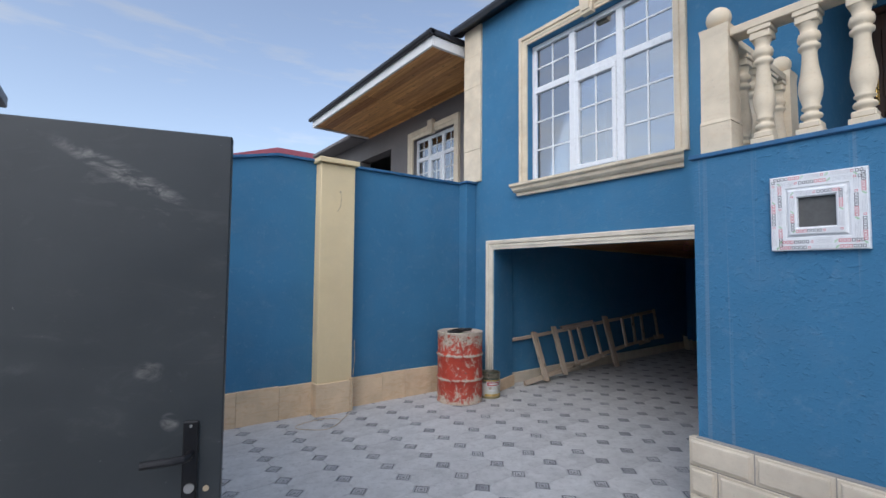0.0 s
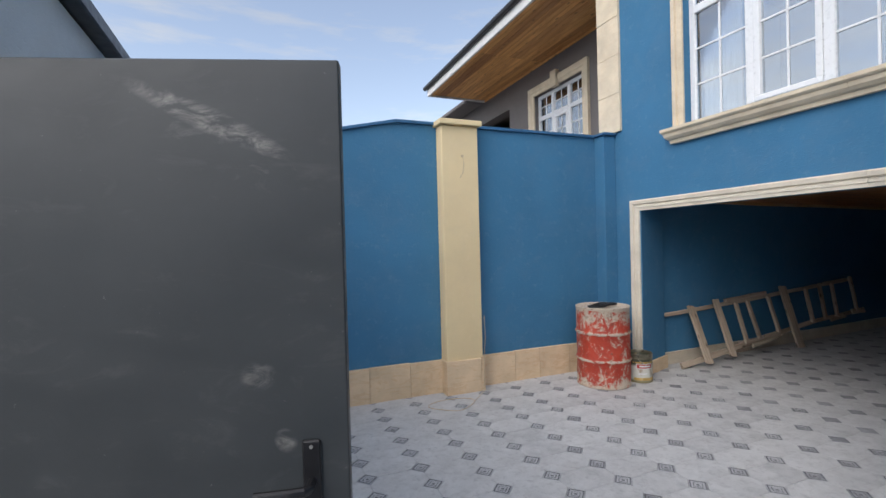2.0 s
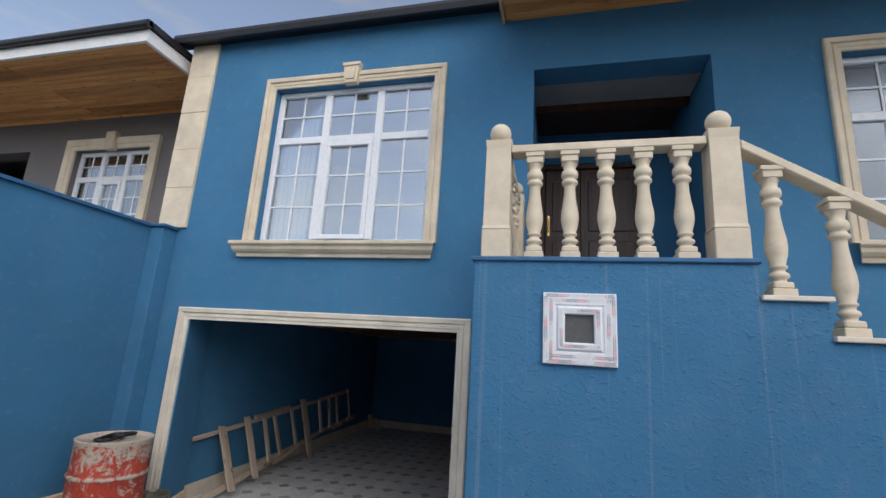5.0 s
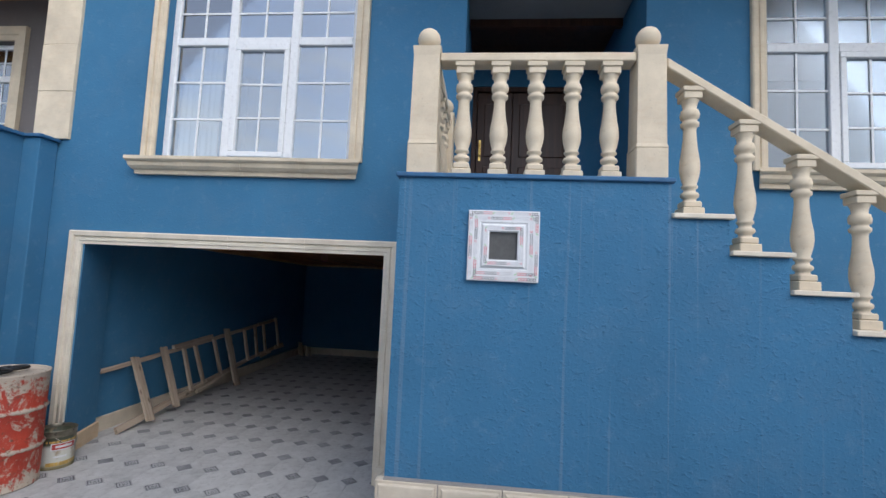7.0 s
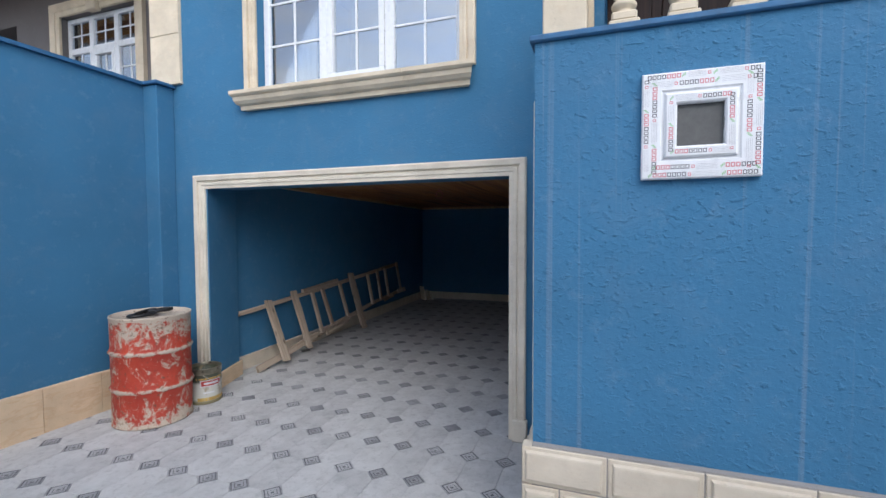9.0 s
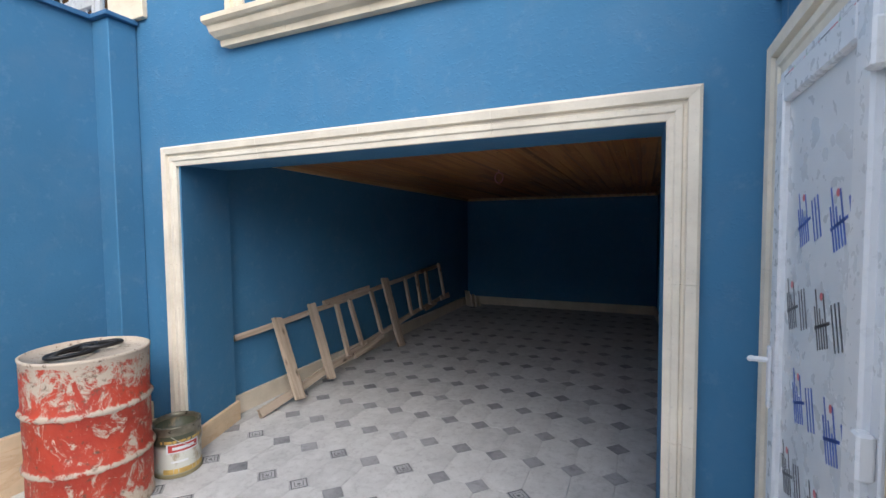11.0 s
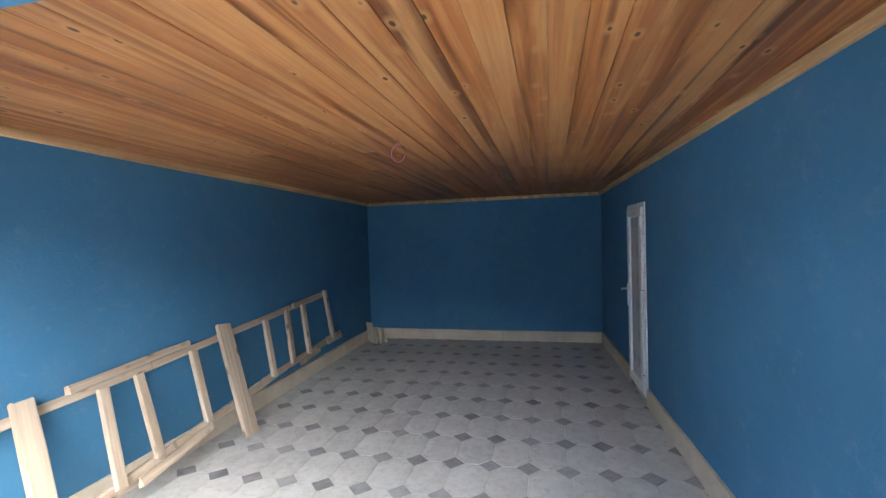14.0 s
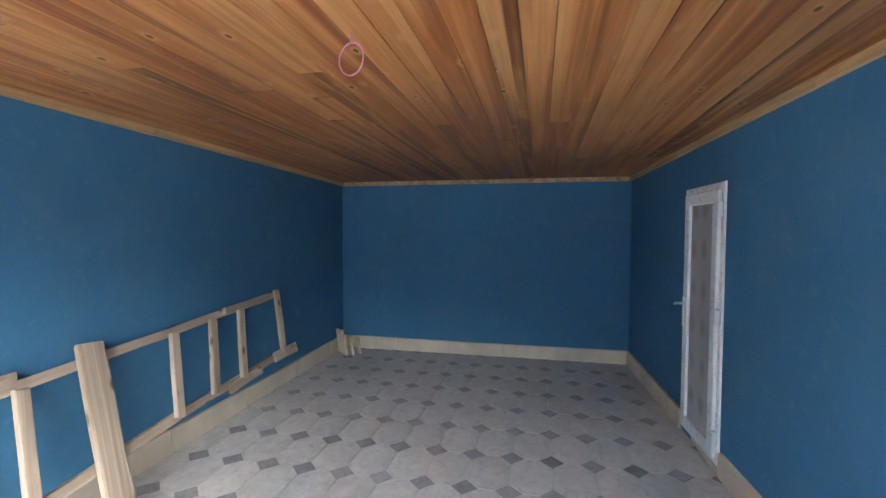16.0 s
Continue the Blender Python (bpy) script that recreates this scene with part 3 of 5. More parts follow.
def stone_surround(y0, y1, z0, z1, x, mat, prof, label, parts_head, parts_side):
    base = structure(new("trim"), label, "trim")
    g = 0.0007
    for s, yo in ((1, y1), (-1, y0)):
        for i in range(parts_side):
            za, zb = z0 + (z1 - z0) * i / parts_side, z0 + (z1 - z0) * (i + 1) / parts_side
            last = i == parts_side - 1
            part("jamb_stone", trim_piece(prof, lambda d: (yo + s * d, za + g), lambda d: (yo + s * d, zb + d - g if last else zb - g), x), mat, base)
    for i in range(parts_head):
        ya, yb = y1 + (y0 - y1) * i / parts_head, y1 + (y0 - y1) * (i + 1) / parts_head
        part("head_stone", trim_piece(prof, lambda d: (ya + (d if i == 0 else 0) - g, z1 + d), lambda d: (yb - (d if i == parts_head - 1 else 0) + g, z1 + d), x), mat, base)
    return base


stone_surround(3.048, 6.052, 0.0, 2.028, FX, M_TRIM, MOULD, "pale carved limestone surround of the garage opening", 4, 3)
part("plinth_stone", boxed(FX - 0.055, FX, 2.905, 3.018, 0, 0.17, 0.006), M_TRIM, bpy.data.objects["trim"])


def window_unit(y0, y1, z0, z1, x, name, label, glazing=None):
    """White PVC window, three lights wide, with a transom and glazing bars."""
    w = structure(new(name), label, "window")
    f, dep = 0.062, 0.07
    bmw = bmesh.new()
    for a in ((y0, y1, z0, z0 + f), (y0, y1, z1 - f, z1), (y0, y0 + f, z0 + f, z1 - f), (y1 - f, y1, z0 + f, z1 - f)):
        box(bmw, x, x + dep, *a, bevel=0.006)
    part("window_frame", bmw, M_PVC, w)
    third = (y1 - y0) / 3
    zt = z0 + (z1 - z0) * 0.665
    for k in (1, 2):
        part("mullion", boxed(x - 0.004, x + dep - 0.004, y0 + third * k - 0.042, y0 + third * k + 0.042, z0 + f + 0.001, z1 - f - 0.001, 0.006), M_PVC, w)
    for k in range(3):
        a, b = y0 + third * k + (f if k == 0 else 0.042), y0 + third * (k + 1) - (f if k == 2 else 0.042)
        part("transom", boxed(x - 0.002, x + dep - 0.004, a + 0.001, b - 0.001, zt - 0.042, zt + 0.042, 0.006), M_PVC, w)
        for zc, zd, rows in ((z0 + f, zt - 0.042, 3), (zt + 0.042, z1 - f, 2)):
            ya, yb, za, zb = a, b, zc, zd
            if k == 1 and rows == 3:
                s = 0.055
                bms = bmesh.new()
                for q in ((ya + 0.002, yb - 0.002, za + 0.002, za + s), (ya + 0.002, yb - 0.002, zb - s, zb - 0.002), (ya + 0.002, ya + s, za + s, zb - s), (yb - s, yb - 0.002, za + s, zb - s)):
                    box(bms, x - 0.014, x + dep - 0.012, *q, bevel=0.006)
                part("sash", bms, M_PVC, w)
                ya, yb, za, zb = ya + s, yb - s, za + s, zb - s
            pane = part("pane", boxed(x + 0.026, x + 0.030, ya - 0.01, yb + 0.01, za - 0.01, zb + 0.01), glazing or M_GLASS, w)
            pane.visible_shadow = False
            part("glazing_bar", boxed(x + 0.018, x + 0.0255, (ya + yb) / 2 - 0.009, (ya + yb) / 2 + 0.009, za, zb), M_PVC, w)
            for r in range(1, rows):
                zr = za + (zb - za) * r / rows
                part("glazing_bar", boxed(x + 0.0165, x + 0.0255, ya, yb, zr - 0.009, zr + 0.009), M_PVC, w)
    return w


def sill(y0, y1, zt, x, base_parts=4):
    prof = [(0.0, 0.0), (0.15, 0.0), (0.15, -0.03), (0.135, -0.045), (0.12, -0.05), (0.11, -0.085), (0.085, -0.11), (0.055, -0.12), (0.05, -0.155), (0.0, -0.155)]
    base = structure(new("sill"), "moulded limestone window sill", "window sill")
    for i in range(base_parts):
        a, b = y0 + (y1 - y0) * i / base_parts, y0 + (y1 - y0) * (i + 1) / base_parts
        bms = bmesh.new()
        ra = [bms.verts.new((x - p, a + 0.001 + ((0.15 - p) * 0.5 if i == 0 else 0), zt + q)) for p, q in prof]
        rb = [bms.verts.new((x - p, b - 0.001 - ((0.15 - p) * 0.5 if i == base_parts - 1 else 0), zt + q)) for p, q in prof]
        n = len(prof)
        for k2 in range(n):
            j = (k2 + 1) % n
            bms.faces.new((ra[k2], rb[k2], rb[j], ra[j]))
        bms.faces.new(ra)
        bms.faces.new(rb[::-1])
        bmesh.ops.recalc_face_normals(bms, faces=bms.faces)
        part("sill_stone", bms, M_STONE, base)
    return base


def keystone(y, z, x):
    ob = structure(new("keystone"), "carved limestone keystone over the window", "keystone")
    bmk = bmesh.new()
    for (w0, w1, za, zb, h) in ((0.075, 0.095, z - 0.06, z + 0.15, 0.075), (0.105, 0.105, z + 0.15, z + 0.185, 0.09), (0.045, 0.06, z - 0.02, z + 0.12, 0.09)):
        vs = [bmk.verts.new((x - a, y + s * (w0 if zz == za else w1), zz)) for a in (0, h) for s in (-1, 1) for zz in (za, zb)]
        for q in ((0, 1, 3, 2), (4, 6, 7, 5), (0, 4, 5, 1), (2, 3, 7, 6), (0, 2, 6, 4), (1, 5, 7, 3)):
            bmk.faces.new([vs[i] for i in q])
    bmesh.ops.recalc_face_normals(bmk, faces=bmk.faces)
    part("keystone_block", bmk, M_STONE, ob)
    return ob


window_unit(WIN[0], WIN[1], WIN[2], WIN[3] - 0.002, 5.08, "window_1", "white PVC three-light window with glazing bars")
stone_surround(WIN[0], WIN[1], WIN[2], WIN[3], FX, M_STONE, MOULD, "carved limestone window surround", 2, 2)
sill(3.295, 5.60, 2.885, FX)
keystone(4.415, 4.80, FX)
window_unit(RWIN[0], RWIN[1], RWIN[2], RWIN[3] - 0.002, 5.08, "window_2", "white PVC three-light window with glazing bars", M_GLASS_PLAIN)
stone_surround(RWIN[0], RWIN[1], RWIN[2], RWIN[3], FX, M_STONE, MOULD, "carved limestone window surround", 2, 2)
sill(-2.36, -0.13, 2.885, FX)
keystone(-1.21, 4.67, FX)


def curtain(y0, y1, z0, z1, x):
    ob = empty("curtain", (x, (y0 + y1) / 2, z0), "white gathered curtain hanging behind the window", "curtain")
    bmc = bmesh.new()
    n = 40
    cols = []
    for i in range(n + 1):
        yv = y0 + (y1 - y0) * i / n
        xv = x + 0.03 * math.sin(i * 1.15) + 0.01 * math.sin(i * 2.7)
        cols.append([bmc.verts.new((xv + dx - x, yv - (y0 + y1) / 2, zv - z0)) for dx in (0, 0.004) for zv in (z0, z1)])
    for a, b in zip(cols, cols[1:]):
        bmc.faces.new((a[0], b[0], b[1], a[1]))
        bmc.faces.new((a[2], a[3], b[3], b[2]))
    part("cloth", bmc, M_CURTAIN, ob, smooth=True)
    rod = bmesh.new()
    tube(rod, [(0.0, (y0 - y1) / 2 - 0.1, z1 - z0 + 0.01), (0.0, (y1 - y0) / 2 + 0.1, z1 - z0 + 0.01)], 0.012)
    part("rod", rod, M_STEEL, ob)
    return ob


curtain(4.93, 5.36, 2.5, 4.85, 5.24)

# quoin strip at the house corner
q = structure(new("trim"), "pale limestone corner strip on the house front", "trim")
for i in range(5):
    a, b = 3.068 + i * 0.49, 3.068 + (i + 1) * 0.49
    part("corner_stone", boxed(FX - 0.035 - 0.003 * (i % 2), FX + 0.3, 6.315, 6.70, a + 0.001, min(b, 5.49) - 0.001, 0.004), M_STONE, q)

# roof edge, roof and board soffit of the house
roof = structure(new("roof"), "black metal roof edge with gutter", "roof")
bm = bmesh.new()
prof = [(4.80, 5.44), (4.78, 5.50), (4.79, 5.545), (4.86, 5.55), (4.87, 5.58), (5.02, 5.60), (5.02, 5.50), (4.86, 5.47), (4.84, 5.44)]
ra = [bm.verts.new((x, 2.70, z)) for x, z in prof]
rb = [bm.verts.new((x, 6.86, z)) for x, z in prof]
for i in range(len(prof)):
    j = (i + 1) % len(prof)
    bm.faces.new((ra[i], rb[i], rb[j], ra[j]))
bm.faces.new(ra)
bm.faces.new(rb[::-1])
bmesh.ops.recalc_face_normals(bm, faces=bm.faces)
part("gutter", bm, M_ROOF, roof)
bm = bmesh.new()
vs = [bm.verts.new(p) for p in ((4.9, -5.2, 5.6), (4.9, 6.86, 5.6), (12.2, 6.86, 5.6), (12.2, -5.2, 5.6), (8.5, -1.5, 7.3), (8.5, 3.2, 7.3))]
for f in ((0, 4, 5, 1), (1, 5, 2), (2, 5, 4, 3), (3, 4, 0), (0, 1, 2, 3)):
    bm.faces.new([vs[i] for i in f])
bmesh.ops.recalc_face_normals(bm, faces=bm.faces)
part("roof_sheet", bm, M_ROOF, roof)


def board_soffit(name, x0, x1, y0, y1, z, label, along_y=True):
    bms = bmesh.new()
    xs = x0
    while xs < x1 - 0.01:
        w = min(0.10, x1 - xs)
        ys = y0
        while ys < y1 - 0.01:
            ln = min(2.2 + random.random(), y1 - ys)
            box(bms, xs + 0.002, xs + w - 0.002, ys + 0.001, ys + ln - 0.001, z, z + 0.02, 0.003)
            ys += ln
        xs += w
    return structure(finish(name, bms, M_SOFFIT), label, "soffit")


board_soffit("ceiling_eave", 3.35, 4.985, -5.0, 2.69, 5.34, "varnished pine soffit under the porch eave")
structure(finish("fascia_eave", boxed(3.29, 3.345, -5.0, 2.73, 5.32, 5.60, 0.006), M_ROOF), "black fascia of the porch eave", "fascia")
structure(finish("fascia_eave_end", boxed(3.35, 4.985, 2.695, 2.73, 5.32, 5.58, 0.004), M_MOULD), "wooden end board of the porch eave", "fascia")
structure(finish("roof_porch", boxed(3.29, 5.05, -5.1, 2.74, 5.605, 5.66, 0.01), M_ROOF), "black metal porch roof", "roof")

# porch: lintel ceiling, boards and the entrance door
structure(finish("porch_lintel", boxed(5.292, 5.72, 0.739, 2.393, 4.738, 4.95, 0.004), M_CONCRETE), "raw concrete underside of the porch lintel", "lintel")
structure(finish("porch_beam", boxed(5.725, 5.80, 0.739, 2.393, 4.66, 4.95, 0.004), M_DOORWOOD), "dark wooden board behind the porch lintel", "trim")
structure(finish("ceiling_porch", boxed(5.805, 6.6, 0.739, 2.393, 4.80, 4.86), M_DOORWOOD), "dark board porch ceiling", "ceiling")
bm = wall_mesh(0, 1.66, TOP, 5.29, 0.2, [(0.03, 1.355, TOP + 0.01, 4.375)], along(6.6, 2.392, 6.6, 0.73))
structure(finish("wall_porch_back", bm, M_BLUE), "blue plastered wall round the entrance door", "wall")
ent = empty("entrance_door", (6.62, 1.70, TOP + 0.01), "dark brown panelled double entrance door with a brass handle", "door")
bm = bmesh.new()
for a in ((-0.66, -0.60, 0, 1.9), (0.60, 0.66, 0, 1.9), (-0.60, 0.60, 1.84, 1.9)):
    box(bm, 0, 0.1, a[0], a[1], a[2], a[3], 0.005)
part("door_frame", bm, M_DOORWOOD, ent)
for l0, l1 in ((-0.595, 0.145), (0.15, 0.595)):
    leaf = part("door_leaf", boxed(0.03, 0.08, l0, l1, 0.01, 1.83, 0.004), M_DOORWOOD, ent)
    for z0 in (0.15, 0.98):
        part("door_panel", boxed(0.015, 0.032, l0 + 0.09, l1 - 0.09, z0, z0 + 0.70, 0.01), M_DOORWOOD, leaf)
bm = bmesh.new()
tube(bm, [(0.02, 0.55, 0.98), (-0.025, 0.55, 0.99), (-0.03, 0.55, 1.06), (-0.03, 0.55, 1.14), (0.02, 0.55, 1.15)], 0.009)
box(bm, 0.022, 0.031, 0.535, 0.567, 0.92, 1.20, 0.003)
part("handle", bm, M_BRASS, ent)

# ---- base courses ----
def slab_row(name, label, p, q_, z0, z1, thick, lens, mat, seed, jitter=0.004):
    """Stone slabs set along a line, face to the right of the way walked."""
    rnd = random.Random(seed)
    a, b = Vector((*p, 0)), Vector((*q_, 0))
    d, total = (b - a).normalized(), (b - a).length
    m0 = Matrix.Rotation(math.atan2(d.y, d.x), 4, "Z")
    base = structure(new(name), label, "baseboard")
    u = 0.0
    while u < total - 0.005:
        ln = min(total - u, lens * (0.8 + 0.4 * rnd.random()))
        if total - u - ln < 0.12:
            ln = total - u
        t = thick + rnd.uniform(-jitter, jitter) * 0.5
        bmx = boxed(0.0015, ln - 0.0015, -t, 0.012, z0, z1 + rnd.uniform(-jitter, jitter), 0.003)
        ob = part("slab", bmx, mat, base)
        ob.matrix_world = Matrix.Translation(a + d * u) @ m0
        u += ln
    return base


slab_row("baseboard_yard", "veined sandstone slabs along the foot of the boundary wall", (-0.28, LY), (2.55, LY), -0.03, 0.37, 0.05, 0.42, M_SLAB, 1)
slab_row("baseboard_yard_b", "veined sandstone slabs along the foot of the boundary wall", (3.0, LY), (4.80, LY), -0.03, 0.36, 0.045, 0.42, M_SLAB, 2)
slab_row("baseboard_pier", "sandstone slab at the foot of the corner pier", (4.80, 6.439), (4.985, 6.439), -0.03, 0.33, 0.02, 0.5, M_SLAB, 3)
slab_row("baseboard_front", "sandstone slab beside the garage surround", (4.989, 6.42), (4.989, 6.185), -0.03, 0.20, 0.03, 0.5, M_SLAB, 4)
slab_row("baseboard_jamb", "pale sandstone slab along the garage jamb", (4.995, 6.035), (5.555, 6.216), -0.03, 0.155, 0.022, 0.8, M_SLAB, 5)
slab_row("baseboard_garage_left", "pale sandstone skirting along the garage wall", (5.54, 6.31), (11.53, 6.43), -0.03, 0.16, 0.028, 0.75, M_BLOCK, 6)
slab_row("baseboard_garage_back", "pale sandstone skirting along the garage end wall", (11.53, 6.41), (11.53, 2.93), -0.03, 0.155, 0.026, 0.8, M_BLOCK, 7)
slab_row("baseboard_garage_right_a", "pale sandstone skirting along the garage wall", (11.53, 2.92), (9.83, 2.835), -0.03, 0.155, 0.024, 0.75, M_BLOCK, 8)
slab_row("baseboard_garage_right_b", "pale sandstone skirting along the garage wall", (9.135, 2.80025), (5.54, 2.6205), -0.03, 0.155, 0.024, 0.75, M_BLOCK, 9)

# rusticated blocks under the stair
def block_mesh(w, h, name):
    bmb = bmesh.new()
    def ring(dx, mw):
        return [bmb.verts.new((-dx, y, z)) for y, z in ((-w / 2 + mw, -h / 2 + mw), (w / 2 - mw, -h / 2 + mw), (w / 2 - mw, h / 2 - mw), (-w / 2 + mw, h / 2 - mw))]
    rings = [ring(-0.06, 0.0015), ring(0.0, 0.0015), ring(0.004, 0.005), ring(0.004, 0.018), ring(0.017, 0.024), ring(0.019, 0.030)]
    for a, b in zip(rings, rings[1:]):
        for i in range(4):
            bmb.faces.new((a[i], a[(i + 1) % 4], b[(i + 1) % 4], b[i]))
    bmb.faces.new(rings[-1])
    bmesh.ops.recalc_face_normals(bmb, faces=bmb.faces)
    me = bpy.data.meshes.new(name)
    bmb.to_mesh(me)
    bmb.free()
    me.materials.append(M_BLOCK)
    return me


plinth = structure(new("stone_plinth"), "pale bevel-edged limestone blocks under the stair wall", "plinth")
long_me, short_me = block_mesh(0.362, 0.173, "block"), block_mesh(0.165, 0.173, "block_end")
rb_ = random.Random(12)
for c in range(4):
    z = 0.655 - 0.0865 - 0.1755 * c
    y = TY + 0.045
    first = True
    while y > STAIR_END - 0.2:
        short = first and c % 2 == 1
        w = 0.165 if short else 0.362
        ob = new("block", short_me if short else long_me)
        ob.parent = plinth
        ob.location = (TX - 0.036 + rb_.uniform(-0.002, 0.002), y - w / 2, z + rb_.uniform(-0.001, 0.001))
        y -= w + 0.003
        first = False
    # return along the terrace's side
    x = TX - 0.045
    first = True
    while x < 3.90:
        w = 0.165 if first and c % 2 == 0 else 0.362
        w_me = short_me if w < 0.2 else long_me
        ob = new("block", w_me)
        ob.parent = plinth
        ob.matrix_world = Matrix.Translation((x + w / 2 + 0.02, TY + 0.024, z)) @ Matrix.Rotation(radians(-90), 4, "Z")
        x += w + 0.003
        first = False
structure(finish("plinth_mortar", boxed(TX - 0.034, TX + 0.02, STAIR_END, TY + 0.0, 0.0, 0.662), M_CONCRETE), "grey mortar bed along the top of the stone plinth", "plinth")

# pillar on the boundary wall
pil = structure(new("pillar"), "cream plastered pillar with a stone foot and flat cap", "pillar")
part("shaft", boxed(2.555, 3.0, 6.452, LY - 0.001, 0.36, 3.0, 0.008), M_CREAM, pil)
part("cap", boxed(2.52, 3.035, 6.40, LY + 0.26, 3.005, 3.064, 0.006), M_CREAM, pil)
part("foot_slab", boxed(2.54, 2.965, 6.425, LY, -0.03, 0.372, 0.004), M_SLAB, pil)
part("foot_slab", boxed(2.968, 3.015, 6.432, LY, -0.03, 0.39, 0.005), M_SLAB, pil, "chipped narrow edge slab")
bm = bmesh.new()
tube(bm, [(2.80, 6.45, 2.66), (2.80, 6.43, 2.655), (2.81, 6.43, 2.58), (2.80, 6.435, 2.48), (2.765, 6.44, 2.42)], 0.004, 6)
tube(bm, [(2.80, 6.455, 2.665), (2.80, 6.432, 2.665)], 0.012, 8)
part("wire_stub", bm, M_WIRE, pil, "thin wire hanging from a hole")

# ---- terrace balustrade ----
def baluster(h):
    """Turned stone baluster on a square foot, with a square head."""
    me_parts = []
    b = bmesh.new()
    box(b, -0.062, 0.062, -0.062, 0.062, 0, 0.055, 0.005)
    box(b, -0.052, 0.052, -0.052, 0.052, 0.055, 0.095, 0.008)
    me_parts.append(("foot", b, False))
    b = bmesh.new()
    H = h - 0.095 - 0.075
    pr = [(0.046, 0), (0.036, 0.01), (0.036, 0.03), (0.05, 0.045), (0.053, 0.065), (0.047, 0.085), (0.034, 0.095), (0.034, 0.12), (0.046, 0.135), (0.047, 0.15), (0.038, 0.165), (0.052, 0.25), (0.058, 0.32), (0.056, 0.40), (0.046, 0.50), (0.038, 0.62), (0.036, 0.70), (0.040, 0.73), (0.052, 0.745), (0.053, 0.775), (0.042, 0.79), (0.040, 0.81), (0.053, 0.825), (0.056, 0.86), (0.05, 0.90), (0.038, 0.915), (0.042, 0.96), (0.052, 1.0)]
    lathe(b, [(r, 0.095 + z * H) for r, z in pr], 18)
    me_parts.append(("turned_shaft", b, True))
    b = bmesh.new()
    box(b, -0.054, 0.054, -0.054, 0.054, h - 0.075, h - 0.03, 0.005)
    box(b, -0.062, 0.062, -0.062, 0.062, h - 0.03, h, 0.004)
    me_parts.append(("head", b, False))
    return me_parts


bal = empty("balustrade", (0, 0, 0), "cream limestone balustrade with turned balusters and ball-topped posts", "balustrade")
shared = {}


def put_baluster(x, y, z, h):
    key = round(h, 3)
    holder = None
    for i, (nm, b, sm) in enumerate(baluster(h)) if key not in shared else []:
        ob = part(nm, b, M_STONE, None, smooth=sm)
        shared.setdefault(key, []).append(ob.data)
        bpy.data.objects.remove(ob)
    names = ("foot", "turned_shaft", "head")
    shaft = new("baluster", shared[key][1])
    shaft.parent, shaft.location = bal, (x, y, z)
    for nm, me in ((names[0], shared[key][0]), (names[2], shared[key][2])):
        o = new(nm, me)
        o.parent = shaft
    return shaft


RX = TX + 0.14
RAILZ = 3.215
for i in range(5):
    put_baluster(RX, 2.30 - 0.2285 * i, TOP, RAILZ - TOP)
for i in range(4):
    put_baluster(RX + 0.33 + 0.23 * i, TY - 0.13, TOP, RAILZ - TOP)


def post(x, y, h=0.84):
    bmp = bmesh.new()
    box(bmp, -0.094, 0.094, -0.094, 0.094, 0, 0.20, 0.006)
    for z0, z1, a0, a1 in ((0.20, 0.225, 0.094, 0.087), (0.225, h - 0.06, 0.087, 0.083), (h - 0.06, h, 0.083, 0.090)):
        vs = [bmp.verts.new((sx * a, sy * a, z)) for z, a in ((z0, a0), (z1, a1)) for sx, sy in ((-1, -1), (1, -1), (1, 1), (-1, 1))]
        for i in range(4):
            bmp.faces.new((vs[i], vs[(i + 1) % 4], vs[4 + (i + 1) % 4], vs[4 + i]))
        bmp.faces.new(vs[4:])
    bmesh.ops.recalc_face_normals(bmp, faces=bmp.faces)
    p = part("post", bmp, M_STONE, bal)
    p.location = (x, y, TOP)
    b = bmesh.new()
    lathe(b, [(0.055, h - 0.002), (0.045, h + 0.012), (0.04, h + 0.02)] + [(0.075 * math.sin(math.pi * (0.2 + 0.8 * k / 10)), h + 0.075 - 0.075 * math.cos(math.pi * (0.2 + 0.8 * k / 10)) + 0.005) for k in range(11)], 22)
    part("ball", b, M_STONE, p, smooth=True)


post(RX, 2.545)
post(RX, 1.158)
post(FX - 0.12, TY - 0.13)
part("rail", boxed(RX - 0.065, RX + 0.065, 1.245, 2.46, RAILZ, RAILZ + 0.055, 0.006), M_STONE, bal)
part("rail", boxed(RX + 0.09, FX - 0.21, TY - 0.195, TY - 0.065, RAILZ, RAILZ + 0.055, 0.006), M_STONE, bal)
# the stair's treads and sloping rail
yy, zz = 1.065, TOP
stair = structure(new("stairs"), "blue entrance stair with pale stone treads", "stairs")
while zz - RISE > 0.02:
    zz -= RISE
    part("tread", boxed(TX - 0.03, FX - 0.004, yy - TREAD - 0.02, yy - 0.002, zz - 0.028, zz, 0.004), M_TRIM, stair)
    part("riser", boxed(TX + 0.2, FX - 0.004, yy - 0.002, yy + 0.02, zz + 0.001, zz + RISE - 0.03), M_BLUE, stair)
    put_baluster(RX, yy - TREAD * 0.5, zz, 0.80)
    yy -= TREAD
slope = RISE / TREAD
bm = bmesh.new()
y0, z0 = 1.062, TOP - RISE + 0.80 + slope * (TREAD * 0.5) + 0.012
y1 = STAIR_END
vs = [bm.verts.new((RX + sx * 0.065, y, z0 - slope * (y0 - y) + dz)) for y in (y0, y1) for sx in (-1, 1) for dz in (0, 0.062)]
